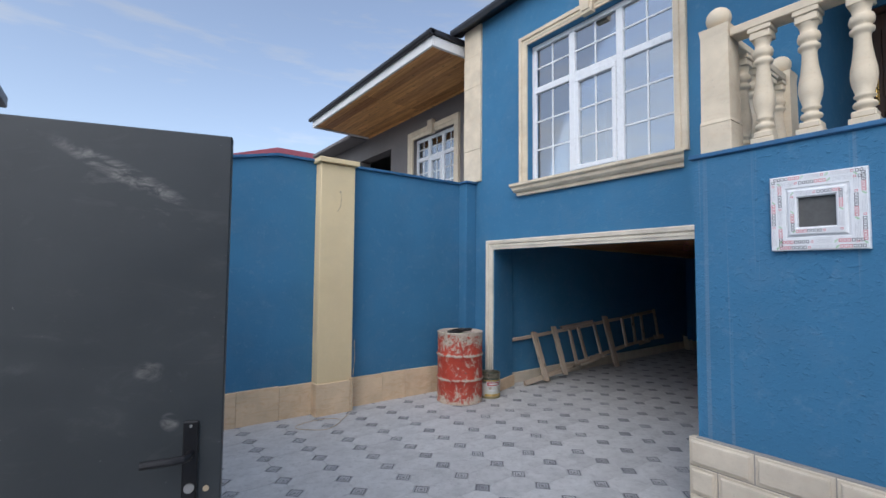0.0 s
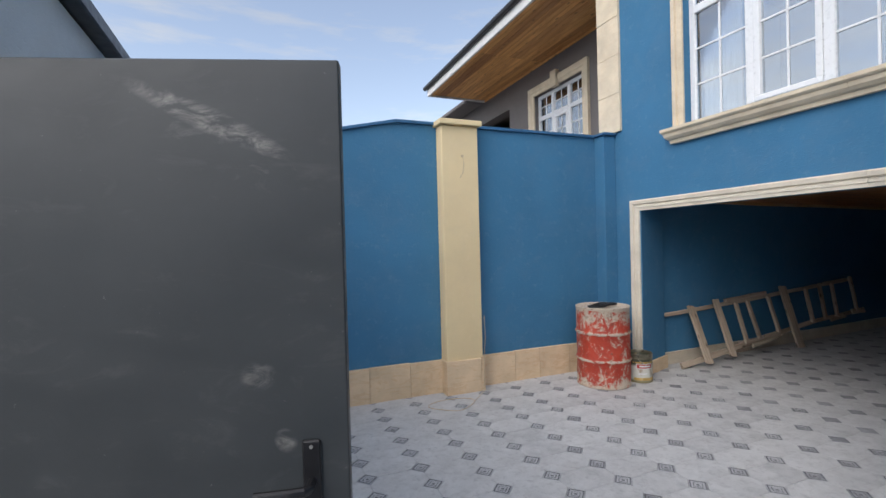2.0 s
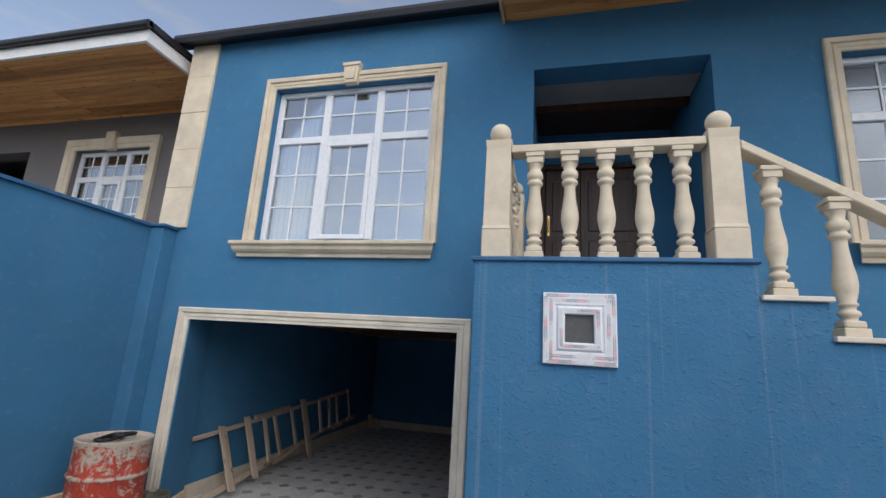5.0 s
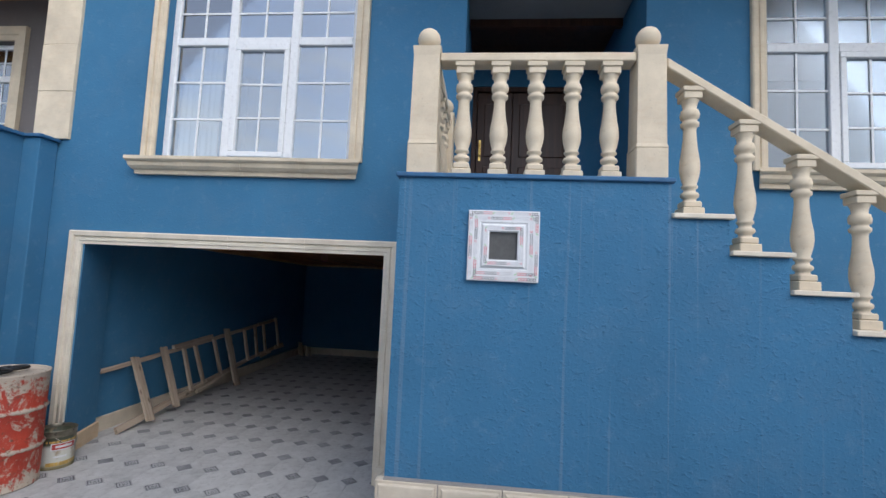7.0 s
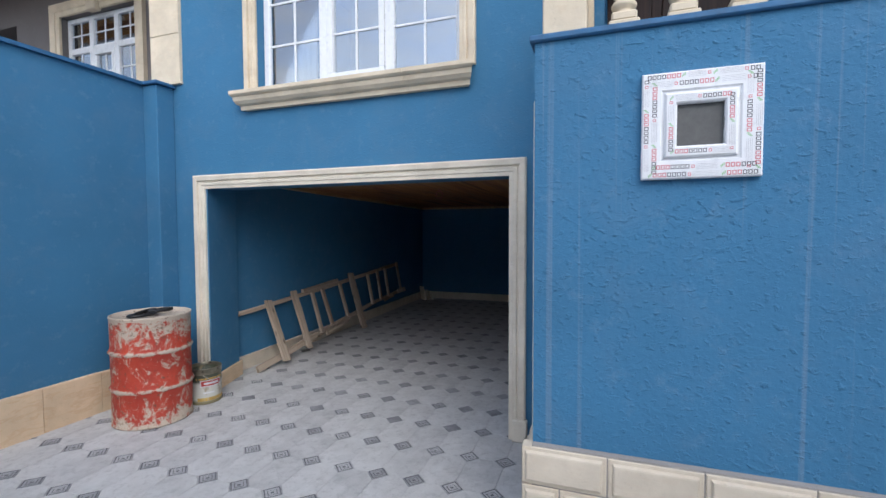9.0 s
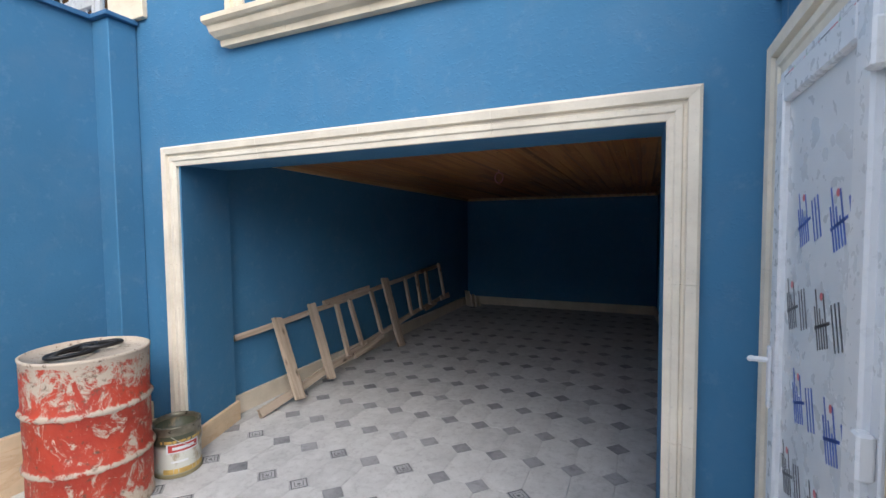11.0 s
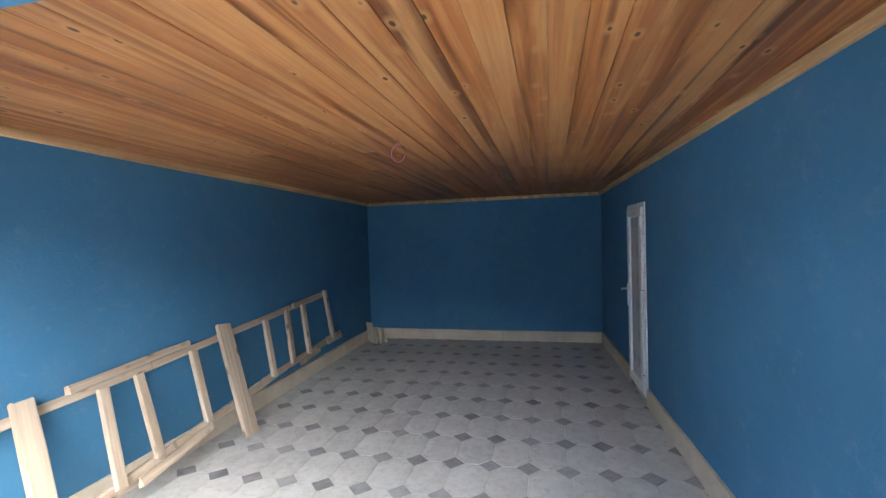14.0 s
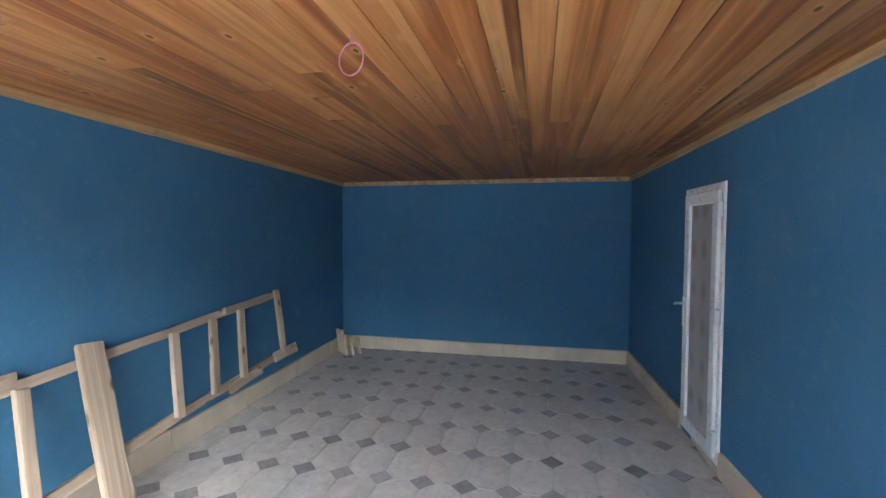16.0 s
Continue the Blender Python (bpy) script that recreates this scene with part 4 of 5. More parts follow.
for qd in ((0, 1, 3, 2), (4, 6, 7, 5), (0, 4, 5, 1), (2, 3, 7, 6), (0, 2, 6, 4), (1, 5, 7, 3)):
    bm.faces.new([vs[i] for i in qd])
bmesh.ops.recalc_face_normals(bm, faces=bm.faces)
bmesh.ops.bevel(bm, geom=list(bm.edges), offset=0.006, segments=1, affect="EDGES")
part("sloping_rail", bm, M_STONE, bal)


# ---- doors, gate and the small window ----
gate = empty("gate", Matrix.Translation((0.884, 3.014, -0.024)) @ Matrix.Rotation(math.atan2(-0.29, 0.957), 4, "Z"), "dark grey painted sheet-metal gate leaf standing open, dusty and scuffed", "gate")
part("sheet", boxed(-1.12, 0, 0, 0.045, 0.05, 2.185, 0.004), M_GATE, gate)
lock = part("lock_plate", boxed(-0.118, -0.072, -0.012, 0.001, 0.90, 1.20, 0.004), M_BLACK, gate, "long black lock plate")
bm = bmesh.new()
tube(bm, [(-0.095, -0.010, 1.095), (-0.095, -0.050, 1.095), (-0.105, -0.062, 1.095), (-0.135, -0.065, 1.094), (-0.225, -0.065, 1.090)], 0.0125, 10)
part("lever", bm, M_BLACK, lock)
bm = bmesh.new()
lathe(bm, [(0, 0), (0.013, 0), (0.016, 0.006), (0.016, 0.012), (0, 0.012)], 14)
for v in bm.verts:
    v.co = Vector((v.co.x, -v.co.z, v.co.y))
for z in (0.985,):
    o = part("cylinder", bm, M_STEEL, lock, "bare steel key cylinder")
    o.location = (-0.093, -0.012, z)
for z in (1.185, 0.915):
    bm = bmesh.new()
    tube(bm, [(-0.095, -0.010, z), (-0.095, -0.0155, z)], 0.005, 8)
    part("screw", bm, M_STEEL, lock)
bm = bmesh.new()
tube(bm, [(-0.045, 0.001, 0.97), (-0.045, -0.004, 0.97)], 0.010, 10)
part("bolt_head", bm, M_WIRE, gate, "pale filled bolt hole")
for z in (0.3, 1.1, 1.9):
    bm = bmesh.new()
    tube(bm, [(-1.135, 0.02, z - 0.06), (-1.135, 0.02, z + 0.06)], 0.015, 10)
    part("hinge", bm, M_BLACK, gate)
structure(finish("gate_post", boxed(SX - 0.05, SX + 0.135, 3.335, 3.449, -0.02, 2.6, 0.004), M_ROOF), "dark steel post that carries the gate", "post")


def film_marks(parent, place, length, rows, seed):
    """Protective film print along u: a run of dark and red blocks, a green leaf, a red ring and thin grey rules."""
    rnd = random.Random(seed)

    def put(nm, b, mat):
        part(nm, b, mat, parent).matrix_local = place

    def block(b, u, v, w, h):
        t = h * 0.17
        box(b, u, u + t, 0, 0.0006, v, v + h)
        box(b, u + w - t, u + w, 0, 0.0006, v, v + h)
        box(b, u + t, u + w - t, 0, 0.0006, v + h - t, v + h)
        box(b, u + t, u + w - t, 0, 0.0006, v, v + t)

    for v, size in rows:
        u = rnd.uniform(-0.6, 0.4) * size
        while u < length - 0.3 * size:
            word = rnd.random() < 0.8
            if word:
                for mat, nm, n in ((M_INK, "print_dark", 4), (M_RED, "print_red", 3)):
                    b = bmesh.new()
                    for k in range(n):
                        if 0 <= u and u + size * 0.5 <= length:
                            block(b, u, v, size * 0.46, size * 0.56)
                        u += size * 0.58
                    put(nm, b, mat)
            b = bmesh.new()
            if 0 <= u < length - 0.6 * size:
                for k in range(3):
                    box(b, u + size * 0.16 * k, u + size * (0.16 * k + 0.12), 0, 0.0006, v + size * 0.14 * k, v + size * (0.30 + 0.16 * k))
            put("print_green", b, M_GREEN)
            u += size * 0.75
            run = min(size * rnd.uniform(2.0, 3.2), length - u)
            b = bmesh.new()
            if run > size * 0.4:
                for k in range(4):
                    box(b, max(0.0, u), u + run, 0, 0.0005, v + size * 0.2 * k, v + size * 0.2 * k + size * 0.035)
            put("print_rule", b, M_RULE)
            u += max(run, 0.0) + size * 0.2
            b = bmesh.new()
            if 0 <= u < length - 0.4 * size:
                block(b, u, v + size * 0.1, size * 0.36, size * 0.40)
            put("print_ring", b, M_RED)
            u += size * 0.6


# small film-covered window in the stair wall
sw = empty("small_window", (TX, 2.024, 2.031), "small white PVC window still in its printed protective film", "window")
def ring_frame(h0, h1, x0, x1, bev):
    """A square ring with mitred corners, h0 and h1 its half widths, its front edges eased."""
    b = bmesh.new()
    prof = [(h0, x1), (h0, x0 + bev), (h0 - bev, x0), (h1 + bev, x0), (h1, x0 + bev), (h1, x1)]
    rings = [[b.verts.new((x, sy * h, sz * h)) for h, x in prof] for sy, sz in ((-1, -1), (1, -1), (1, 1), (-1, 1))]
    for a, c in zip(rings, rings[1:] + rings[:1]):
        for k in range(len(prof)):
            b.faces.new((a[k], a[(k + 1) % len(prof)], c[(k + 1) % len(prof)], c[k]))
    bmesh.ops.recalc_face_normals(b, faces=b.faces)
    return b


part("window_frame", ring_frame(0.209, 0.135, -0.032, 0.03, 0.005), M_PVC, sw)
part("frame_step", ring_frame(0.150, 0.118, -0.024, 0.03, 0.004), M_PVC, sw)
sash = part("sash", ring_frame(0.126, 0.082, -0.040, 0.02, 0.007), M_PVC, sw)
part("pane", boxed(-0.012, -0.006, -0.084, 0.084, -0.084, 0.084), plain("frosted_dark_pane", (0.09, 0.09, 0.088), 0.45, vary=0.15, scale=40), sw, "frosted dark pane")
for ang, sd in ((0, 1), (90, 2), (180, 3), (270, 4)):
    pl = Matrix.Translation((-0.0325, 0, 0)) @ Matrix.Rotation(radians(ang), 4, "X") @ Matrix.Rotation(radians(-90), 4, "Z") @ Matrix.Translation((-0.195, -0.0005, 0.150))
    film_marks(sw, pl, 0.39, ((0.004, 0.030), (0.034, 0.030)), sd)
    pl = Matrix.Translation((-0.0405, 0, 0)) @ Matrix.Rotation(radians(ang), 4, "X") @ Matrix.Rotation(radians(-90), 4, "Z") @ Matrix.Translation((-0.115, -0.0005, 0.09))
    film_marks(sw, pl, 0.23, ((0.006, 0.028),), sd + 5)


def pvc_door(name, m, w, h, label, panel_mat, panel_label, handle_left, logos):
    """White PVC door: local x along, y away from the viewer, z up."""
    d = empty(name, m, label, "door")
    f = 0.055
    b = bmesh.new()
    for a in ((0, f, 0, h), (w - f, w, 0, h), (f, w - f, h - f, h), (f, w - f, 0, 0.03)):
        box(b, a[0], a[1], -0.012, 0.06, a[2], a[3], 0.004)
    part("door_frame", b, M_PVC, d)
    leaf = None
    s = 0.085
    b = bmesh.new()
    a0, a1, c0, c1 = f - 0.012, w - f + 0.012, 0.034, h - f + 0.012
    for q in ((a0, a0 + s, c0, c1), (a1 - s, a1, c0, c1), (a0 + s, a1 - s, c1 - s, c1), (a0 + s, a1 - s, c0, c0 + s)):
        box(b, q[0], q[1], -0.032, 0.03, q[2], q[3], 0.007)
    leaf = part("door_leaf", b, M_PVC, d)
    part("door_panel", boxed(a0 + s - 0.004, a1 - s + 0.004, -0.012, 0.012, c0 + s - 0.004, c1 - s + 0.004), panel_mat, leaf, panel_label)
    hx = a0 + 0.035 if handle_left else a1 - 0.035
    sg = 1 if handle_left else -1
    part("handle_plate", boxed(hx - 0.014, hx + 0.014, -0.044, -0.033, h * 0.5 - 0.12, h * 0.5 + 0.10, 0.004), M_PVC, leaf)
    b = bmesh.new()
    tube(b, [(hx, -0.044, h * 0.5 + 0.05), (hx, -0.085, h * 0.5 + 0.05), (hx - sg * 0.008, -0.090, h * 0.5 + 0.05), (hx - sg * 0.030, -0.090, h * 0.5 + 0.040)], 0.010, 8)
    part("handle", b, M_PVC, leaf)
    ex = w - f * 0.5 if handle_left else f * 0.5
    for z in (0.12, h * 0.5, h - 0.22):
        b = bmesh.new()
        box(b, ex - 0.02, ex + 0.02, -0.045, -0.013, z, z + 0.10, 0.006)
        part("hinge", b, M_PVC, d)
    if logos:
        rnd = random.Random(logos)
        z = 0.25
        k = 0
        while z < h - 0.35:
            for x in ((0.24, 0.50) if k % 2 == 0 else (0.33, 0.59)):
                b = bmesh.new()
                for j in range(5):
                    box(b, -0.05 + j * 0.012, -0.044 + j * 0.012, 0, 0.0006, -0.05, 0.03 + 0.03 * math.sin(j * 1.7))
                box(b, -0.055, 0.02, 0, 0.0006, -0.012, -0.006)
                for j in range(3):
                    box(b, 0.03 + 0.016 * j, 0.036 + 0.016 * j, 0, 0.0006, -0.06, 0.02)
                o = part("print_dark", b, M_BLUEINK if k % 2 else M_INK, leaf)
                o.matrix_local = Matrix.Translation((x, -0.0128, z)) @ Matrix.Rotation(radians(-18), 4, "Y") @ Matrix.Diagonal((1.5, 1.0, 1.5, 1.0))
                b = bmesh.new()
                tube(b, [(0, 0, 0), (0, -0.0006, 0)], 0.011, 10)
                o = part("print_red", b, M_RED, leaf)
                o.matrix_local = Matrix.Translation((x - 0.03, -0.0126, z + 0.055))
            z += 0.27
            k += 1
    return d


M_PANEL = plain("white_filmed_panel", (0.70, 0.72, 0.74), 0.3, vary=0.04, scale=6)


def film_panel_mat():
    g = Nodes("patterned_film_pane", 0.35)
    vo = g.n.new("ShaderNodeTexVoronoi")
    vo.inputs["Scale"].default_value, vo.inputs["Randomness"].default_value = 1.0, 0.12
    g.l.new(g.stretch((5.6, 0.0, 3.75)), vo.inputs["Vector"])
    c = g.mix(g.ramp(vo.outputs["Distance"], [(0.10, 0.7), (0.34, 0.0)]), (0.40, 0.40, 0.41), (0.16, 0.16, 0.175))
    g.color(g.mix(g.ramp(g.noise(5, 3), [(0.3, 0.0), (0.8, 0.3)]), c, (0.62, 0.62, 0.62)))
    return g.mat


side_door = pvc_door("pvc_door", Matrix.Translation((PD[1] - 0.003, TY + 0.016, PD[2] + 0.003)) @ Matrix.Rotation(radians(180), 4, "Z"), PD[1] - PD[0] - 0.006, PD[3] - PD[2] - 0.006, "white PVC door in printed film, set in the terrace wall", M_PANEL, "white panel with printed film", True, 3)
pl = Matrix(((0, 0, 1, 0.003), (0, 1, 0, -0.0130), (1, 0, 0, 0.1), (0, 0, 0, 1)))
film_marks(side_door, pl, 1.9, ((0.0, 0.028), (0.022, 0.028)), 31)
pl = Matrix.Translation((0.05, -0.0130, PD[3] - PD[2] - 0.05))
film_marks(side_door, pl, 0.7, ((0.004, 0.030),), 32)
DOORPROF = [(d * 1.08, h) for d, h in MOULD]
dtrim = structure(new("trim"), "pale limestone surround of the side door", "trim")
def side_piece(prof, fa, fb):
    b = trim_piece(prof, fa, fb, 0.0)
    for v in b.verts:
        h, x, z = -v.co.x, v.co.y, v.co.z
        v.co = Vector((x, TY + h, z))
    bmesh.ops.recalc_face_normals(b, faces=b.faces)
    return b
for i in range(3):
    za, zb = 0.02 + 0.703 * i, 0.02 + 0.703 * (i + 1)
    for xo, s in ((PD[1], 1), (PD[0], -1)):
        part("jamb_stone", side_piece(DOORPROF, lambda d: (xo + s * d, za + 0.001), lambda d: (xo + s * d, zb - 0.001 + (d if i == 2 else 0))), M_TRIM, dtrim)
part("head_stone", side_piece(DOORPROF, lambda d: (PD[0] - d, PD[3] + d), lambda d: (PD[1] + d, PD[3] + d)), M_TRIM, dtrim)

pvc_door("pvc_door", gr_dir @ Matrix.Translation((DOOR_U[0] + 0.003, 0, 0.042)), DOOR_U[1] - DOOR_U[0] - 0.006, 1.79, "white PVC door with a film-patterned pane, dusty, in the garage wall", film_panel_mat(), "pane behind patterned film", True, 0)
structure(finish("door_sill", boxed(9.15, 9.815, 2.68, 2.825, 0.0, 0.04, 0.003), M_BLOCK), "stone door sill", "door sill")

# ---- loose things in the yard ----
drum = empty("oil_drum", (4.385, 6.06, 0), "old red steel drum, paint chipped and rusty, against the wall", "drum")
R = 0.299
prof = [(0, 0.012), (R - 0.02, 0.012), (R - 0.012, 0), (R + 0.004, 0.004), (R + 0.004, 0.016), (R, 0.022)]
for hz in (0.317, 0.633):
    prof += [(R, hz - 0.03), (R + 0.007, hz - 0.014), (R + 0.017, hz), (R + 0.007, hz + 0.014), (R, hz + 0.03)]
prof += [(R, 0.912), (R + 0.004, 0.919), (R + 0.006, 0.932), (R - 0.004, 0.937), (R - 0.012, 0.931), (R - 0.014, 0.915), (0, 0.915)]
b = bmesh.new()
lathe(b, prof, 48)
for v in b.verts:
    dn = noise.noise(Vector((v.co.x * 4, v.co.y * 4, v.co.z * 5))) * 0.006
    r = math.hypot(v.co.x, v.co.y)
    if r > 0.2:
        v.co.x *= 1 + dn / r
        v.co.y *= 1 + dn / r
for v in b.verts:
    v.co.z *= 0.976
part("barrel_body", b, M_DRUM, drum, smooth=True)
b = bmesh.new()
lathe(b, [(0, 0.8925), (0.03, 0.8925), (0.03, 0.903), (0.022, 0.907), (0, 0.907)], 14, (0.19, 0.05, 0))
part("bung", b, M_STEEL, drum)
coil = empty("cable_coil", (4.365, 6.03, 0.894), "black cable coiled on top of the drum", "cable")
b = bmesh.new()
pts = []
for k in range(61):
    t = k / 60 * 2 * math.pi * 2
    one = k <= 30
    cx_, rr = (-0.075, 0.105) if one else (0.085, 0.09)
    ph = t if one else math.pi - t
    pts.append((cx_ + rr * 1.1 * math.cos(ph), rr * 0.72 * math.sin(ph), 0.016 + 0.022 * k / 60))
tube(b, pts, 0.0125, 8)
tube(b, [(-0.17, 0.02, 0.014), (-0.09, 0.055, 0.03), (0.0, 0.05, 0.042), (0.06, 0.02, 0.046), (0.03, -0.05, 0.03)], 0.012, 8)
part("cable_loop", b, M_CABLE, coil, smooth=True)
b = bmesh.new()
box(b, -0.03, 0.03, -0.025, 0.02, 0.0, 0.05, 0.01)
part("plug", b, M_CABLE, coil)


def can_mat():
    g = Nodes("stained_can_label", 0.45)
    sep = g.n.new("ShaderNodeSeparateXYZ")
    g.l.new(g.tc, sep.inputs[0])
    c = g.ramp(sep.outputs[2], [(0.02, (0.22, 0.19, 0.10)), (0.05, (0.55, 0.56, 0.50)), (0.19, (0.62, 0.63, 0.58)), (0.215, (0.08, 0.09, 0.06))])
    st = g.noise(9, 6, 0.7, g.stretch((1, 1, 0.5)))
    c = g.mix(g.ramp(st, [(0.52, 0.0), (0.62, 0.75)]), c, (0.30, 0.22, 0.12))
    g.color(c)
    g.bump(g.noise(20, 3), 0.2, 0.003)
    return g.mat


can = empty("paint_can", (4.83, 5.955, 0), "small open paint can with a stained label and wire handle", "paint can")
CR, CH = 0.142, 0.33
b = bmesh.new()
lathe(b, [(0, 0.004), (CR - 0.006, 0.004), (CR, 0), (CR + 0.003, 0.006), (CR, 0.012), (CR, CH - 0.05), (CR + 0.003, CH - 0.045), (CR, CH - 0.04), (CR, CH - 0.008), (CR + 0.004, CH), (CR - 0.006, CH), (CR - 0.008, CH - 0.012), (CR - 0.010, 0.19), (0, 0.19)], 32)
part("can_body", b, can_mat(), can, smooth=True)
b = bmesh.new()
lathe(b, [(CR + 0.0032, CH - 0.055), (CR + 0.0036, CH - 0.008), (CR + 0.0062, CH - 0.002), (CR - 0.002, CH + 0.003), (CR - 0.009, CH - 0.002), (CR - 0.009, CH - 0.03)], 32)
part("rim", b, plain("dirty_olive_metal", (0.20, 0.185, 0.14), 0.35, 0.6, 0.4), can, smooth=True)
b = bmesh.new()
lathe(b, [(0, 0.19), (CR - 0.012, 0.191)], 28)
part("paint", b, plain("dried_brown_paint", (0.20, 0.12, 0.06), 0.5, vary=0.3), can, smooth=True)


def label_patch(a0, a1, z0, z1, off, mat, nm):
    """A patch of the label that follows the can's side."""
    b = bmesh.new()
    n = 8
    cols = [[b.verts.new(((CR + off) * math.cos(radians(a0 + (a1 - a0) * k / n)), (CR + off) * math.sin(radians(a0 + (a1 - a0) * k / n)), z)) for z in (z0, z1)] for k in range(n + 1)]
    for c0, c1 in zip(cols, cols[1:]):
        b.faces.new((c0[0], c1[0], c1[1], c0[1]))
    part(nm, b, mat, can)


M_LABELRED = plain("faded_red_label", (0.42, 0.05, 0.045), 0.5, vary=0.25)
M_LABELYEL = plain("faded_yellow_label", (0.50, 0.33, 0.09), 0.5, vary=0.3)
label_patch(-150, -70, 0.165, 0.225, 0.0010, M_PANEL, "label_plate")
label_patch(-146, -74, 0.172, 0.219, 0.0016, M_LABELRED, "label_plate")
label_patch(-136, -84, 0.186, 0.205, 0.0022, M_PANEL, "label_print")
label_patch(-165, -30, 0.228, 0.246, 0.0010, M_LABELYEL, "label_band")
label_patch(-160, -40, 0.03, 0.062, 0.0010, M_LABELYEL, "label_band")
label_patch(-140, -100, 0.10, 0.115, 0.0010, M_PANEL, "label_print")
b = bmesh.new()
tube(b, [((CR + 0.006) * math.cos(t), (CR + 0.006) * math.sin(t), CH - 0.055 - 0.09 * math.sin((t + 2.4) / 2.2 * math.pi)) for t in [-2.4 + 2.2 * k / 14 for k in range(15)]], 0.0022, 6)
part("wire_handle", b, M_STEEL, can)

# wire from the pillar to the floor
wire = empty("loose_wire", (3.01, 6.40, 0), "thin beige wire running down the pillar and looped on the paving", "wire")
b = bmesh.new()
pts = [(0.005, 0.03, 0.85), (0.01, 0.022, 0.6), (-0.01, 0.018, 0.42), (-0.02, 0.0, 0.30), (-0.03, -0.006, 0.12), (-0.05, -0.03, 0.012)]
for k in range(26):
    t = k / 25 * 2 * math.pi * 1.25
    pts.append((-0.52 + 0.24 * math.cos(t) - 0.05 * math.sin(2 * t), -0.26 - 0.17 * math.sin(t), 0.006 + 0.002 * math.sin(3 * t)))
tube(b, pts, 0.004, 6)
part("wire_run", b, M_WIRE, wire, smooth=True)

# ---- garage things ----
lad = empty("wooden_ladder", (0, 0, 0), "rough wooden ladder lying on its side against the garage wall", "ladder")


def stick(p, q_, w, t, parent, name, seed=0, rag=0.006):
    """A rough sawn length between two points: w across, t deep."""
    p, q_ = Vector(p), Vector(q_)
    d = q_ - p
    ln = d.length
    rnd = random.Random(seed)
    b = bmesh.new()
    n = max(2, int(ln / 0.25))
    rings = []
    for i in range(n + 1):
        u = ln * i / n
        jw, jt = w * (1 + rnd.uniform(-0.05, 0.05)), t * (1 + rnd.uniform(-0.04, 0.04))
        sh = rnd.uniform(-rag, rag) * 0.5
        rings.append([b.verts.new((u + (rnd.uniform(-0.01, 0.01) if i in (0, n) else 0), sh + a * jw / 2, c * jt / 2)) for a, c in ((-1, -0.8), (-0.85, -1), (0.85, -1), (1, -0.8), (1, 0.8), (0.85, 1), (-0.85, 1), (-1, 0.8))])
    for r0, r1 in zip(rings, rings[1:]):
        for i in range(8):
            b.faces.new((r0[i], r0[(i + 1) % 8], r1[(i + 1) % 8], r1[i]))
    b.faces.new(rings[0][::-1])
    b.faces.new(rings[-1])
    bmesh.ops.recalc_face_normals(b, faces=b.faces)
    ob = part(name, b, M_RAWWOOD, parent)
    x = d.normalized()
    nrm = Vector((0, -0.95, 0.3))
    zax = (nrm - x * nrm.dot(x)).normalized()
    yax = zax.cross(x)
    ob.matrix_world = Matrix(((x.x, yax.x, zax.x, p.x), (x.y, yax.y, zax.y, p.y), (x.z, yax.z, zax.z, p.z), (0, 0, 0, 1)))
    return ob


def up_rail(x):
    return Vector((x, 6.285 + 0.0205 * (x - 5.62), 0.665 + 0.050 * (x - 5.62)))


def low_rail(x):
    z = 0.045 + 0.108 * (x - 5.61) if x < 7.3 else (0.232 + 0.090 * (x - 7.3) if x < 8.5 else 0.342 + 0.050 * (x - 8.5))
    return Vector((x, 6.045 + 0.0393 * (x - 5.82), z))


stick(up_rail(5.60), up_rail(7.35), 0.055, 0.04, lad, "rail", 1)
stick(up_rail(6.80) + Vector((0, 0.0, 0.05)), up_rail(7.70) + Vector((0, 0, 0.055)), 0.05, 0.04, lad, "rail_splice", 2)
stick(up_rail(7.36), up_rail(9.93) + Vector((0, 0, 0.03)), 0.055, 0.04, lad, "rail", 3)
stick(up_rail(9.15) + Vector((0, -0.03, 0.045)), up_rail(9.75) + Vector((0, -0.03, 0.045)), 0.05, 0.025, lad, "rail_splice", 4)
stick(low_rail(5.61), low_rail(7.29), 0.075, 0.04, lad, "rail", 5)
stick(low_rail(7.0) + Vector((0, -0.035, -0.035)), low_rail(7.62) + Vector((0, -0.035, -0.02)), 0.06, 0.03, lad, "rail_splice", 6)
stick(low_rail(7.31), low_rail(8.48), 0.06, 0.04, lad, "rail", 12)
stick(low_rail(8.5), low_rail(9.84), 0.055, 0.04, lad, "rail", 7)
stick(low_rail(8.95) + Vector((0, -0.03, -0.02)), low_rail(9.35) + Vector((0, -0.03, -0.01)), 0.07, 0.02, lad, "rail_splice", 8)
stick(low_rail(9.56) + Vector((0, -0.03, 0.02)), low_rail(9.94) + Vector((0, -0.03, 0.0)), 0.085, 0.02, lad, "rail_splice", 9)
BOARDS = ((5.965, 6.05, 0.758, 0.065, 0.11), (6.43, 6.545, 0.808, 0.10, 0.11), (7.94, 8.04, 0.898, 0.045, 0.15))
RUNGS = ((6.87, 6.98, 0.72, 0.20), (7.15, 7.225, 0.738, 0.24), (7.59, 7.70, 0.765, 0.29), (8.45, 8.63, 0.82, 0.345), (8.79, 9.00, 0.845, 0.375), (9.11, 9.335, 0.865, 0.39), (9.70, 9.86, 0.955, 0.40))
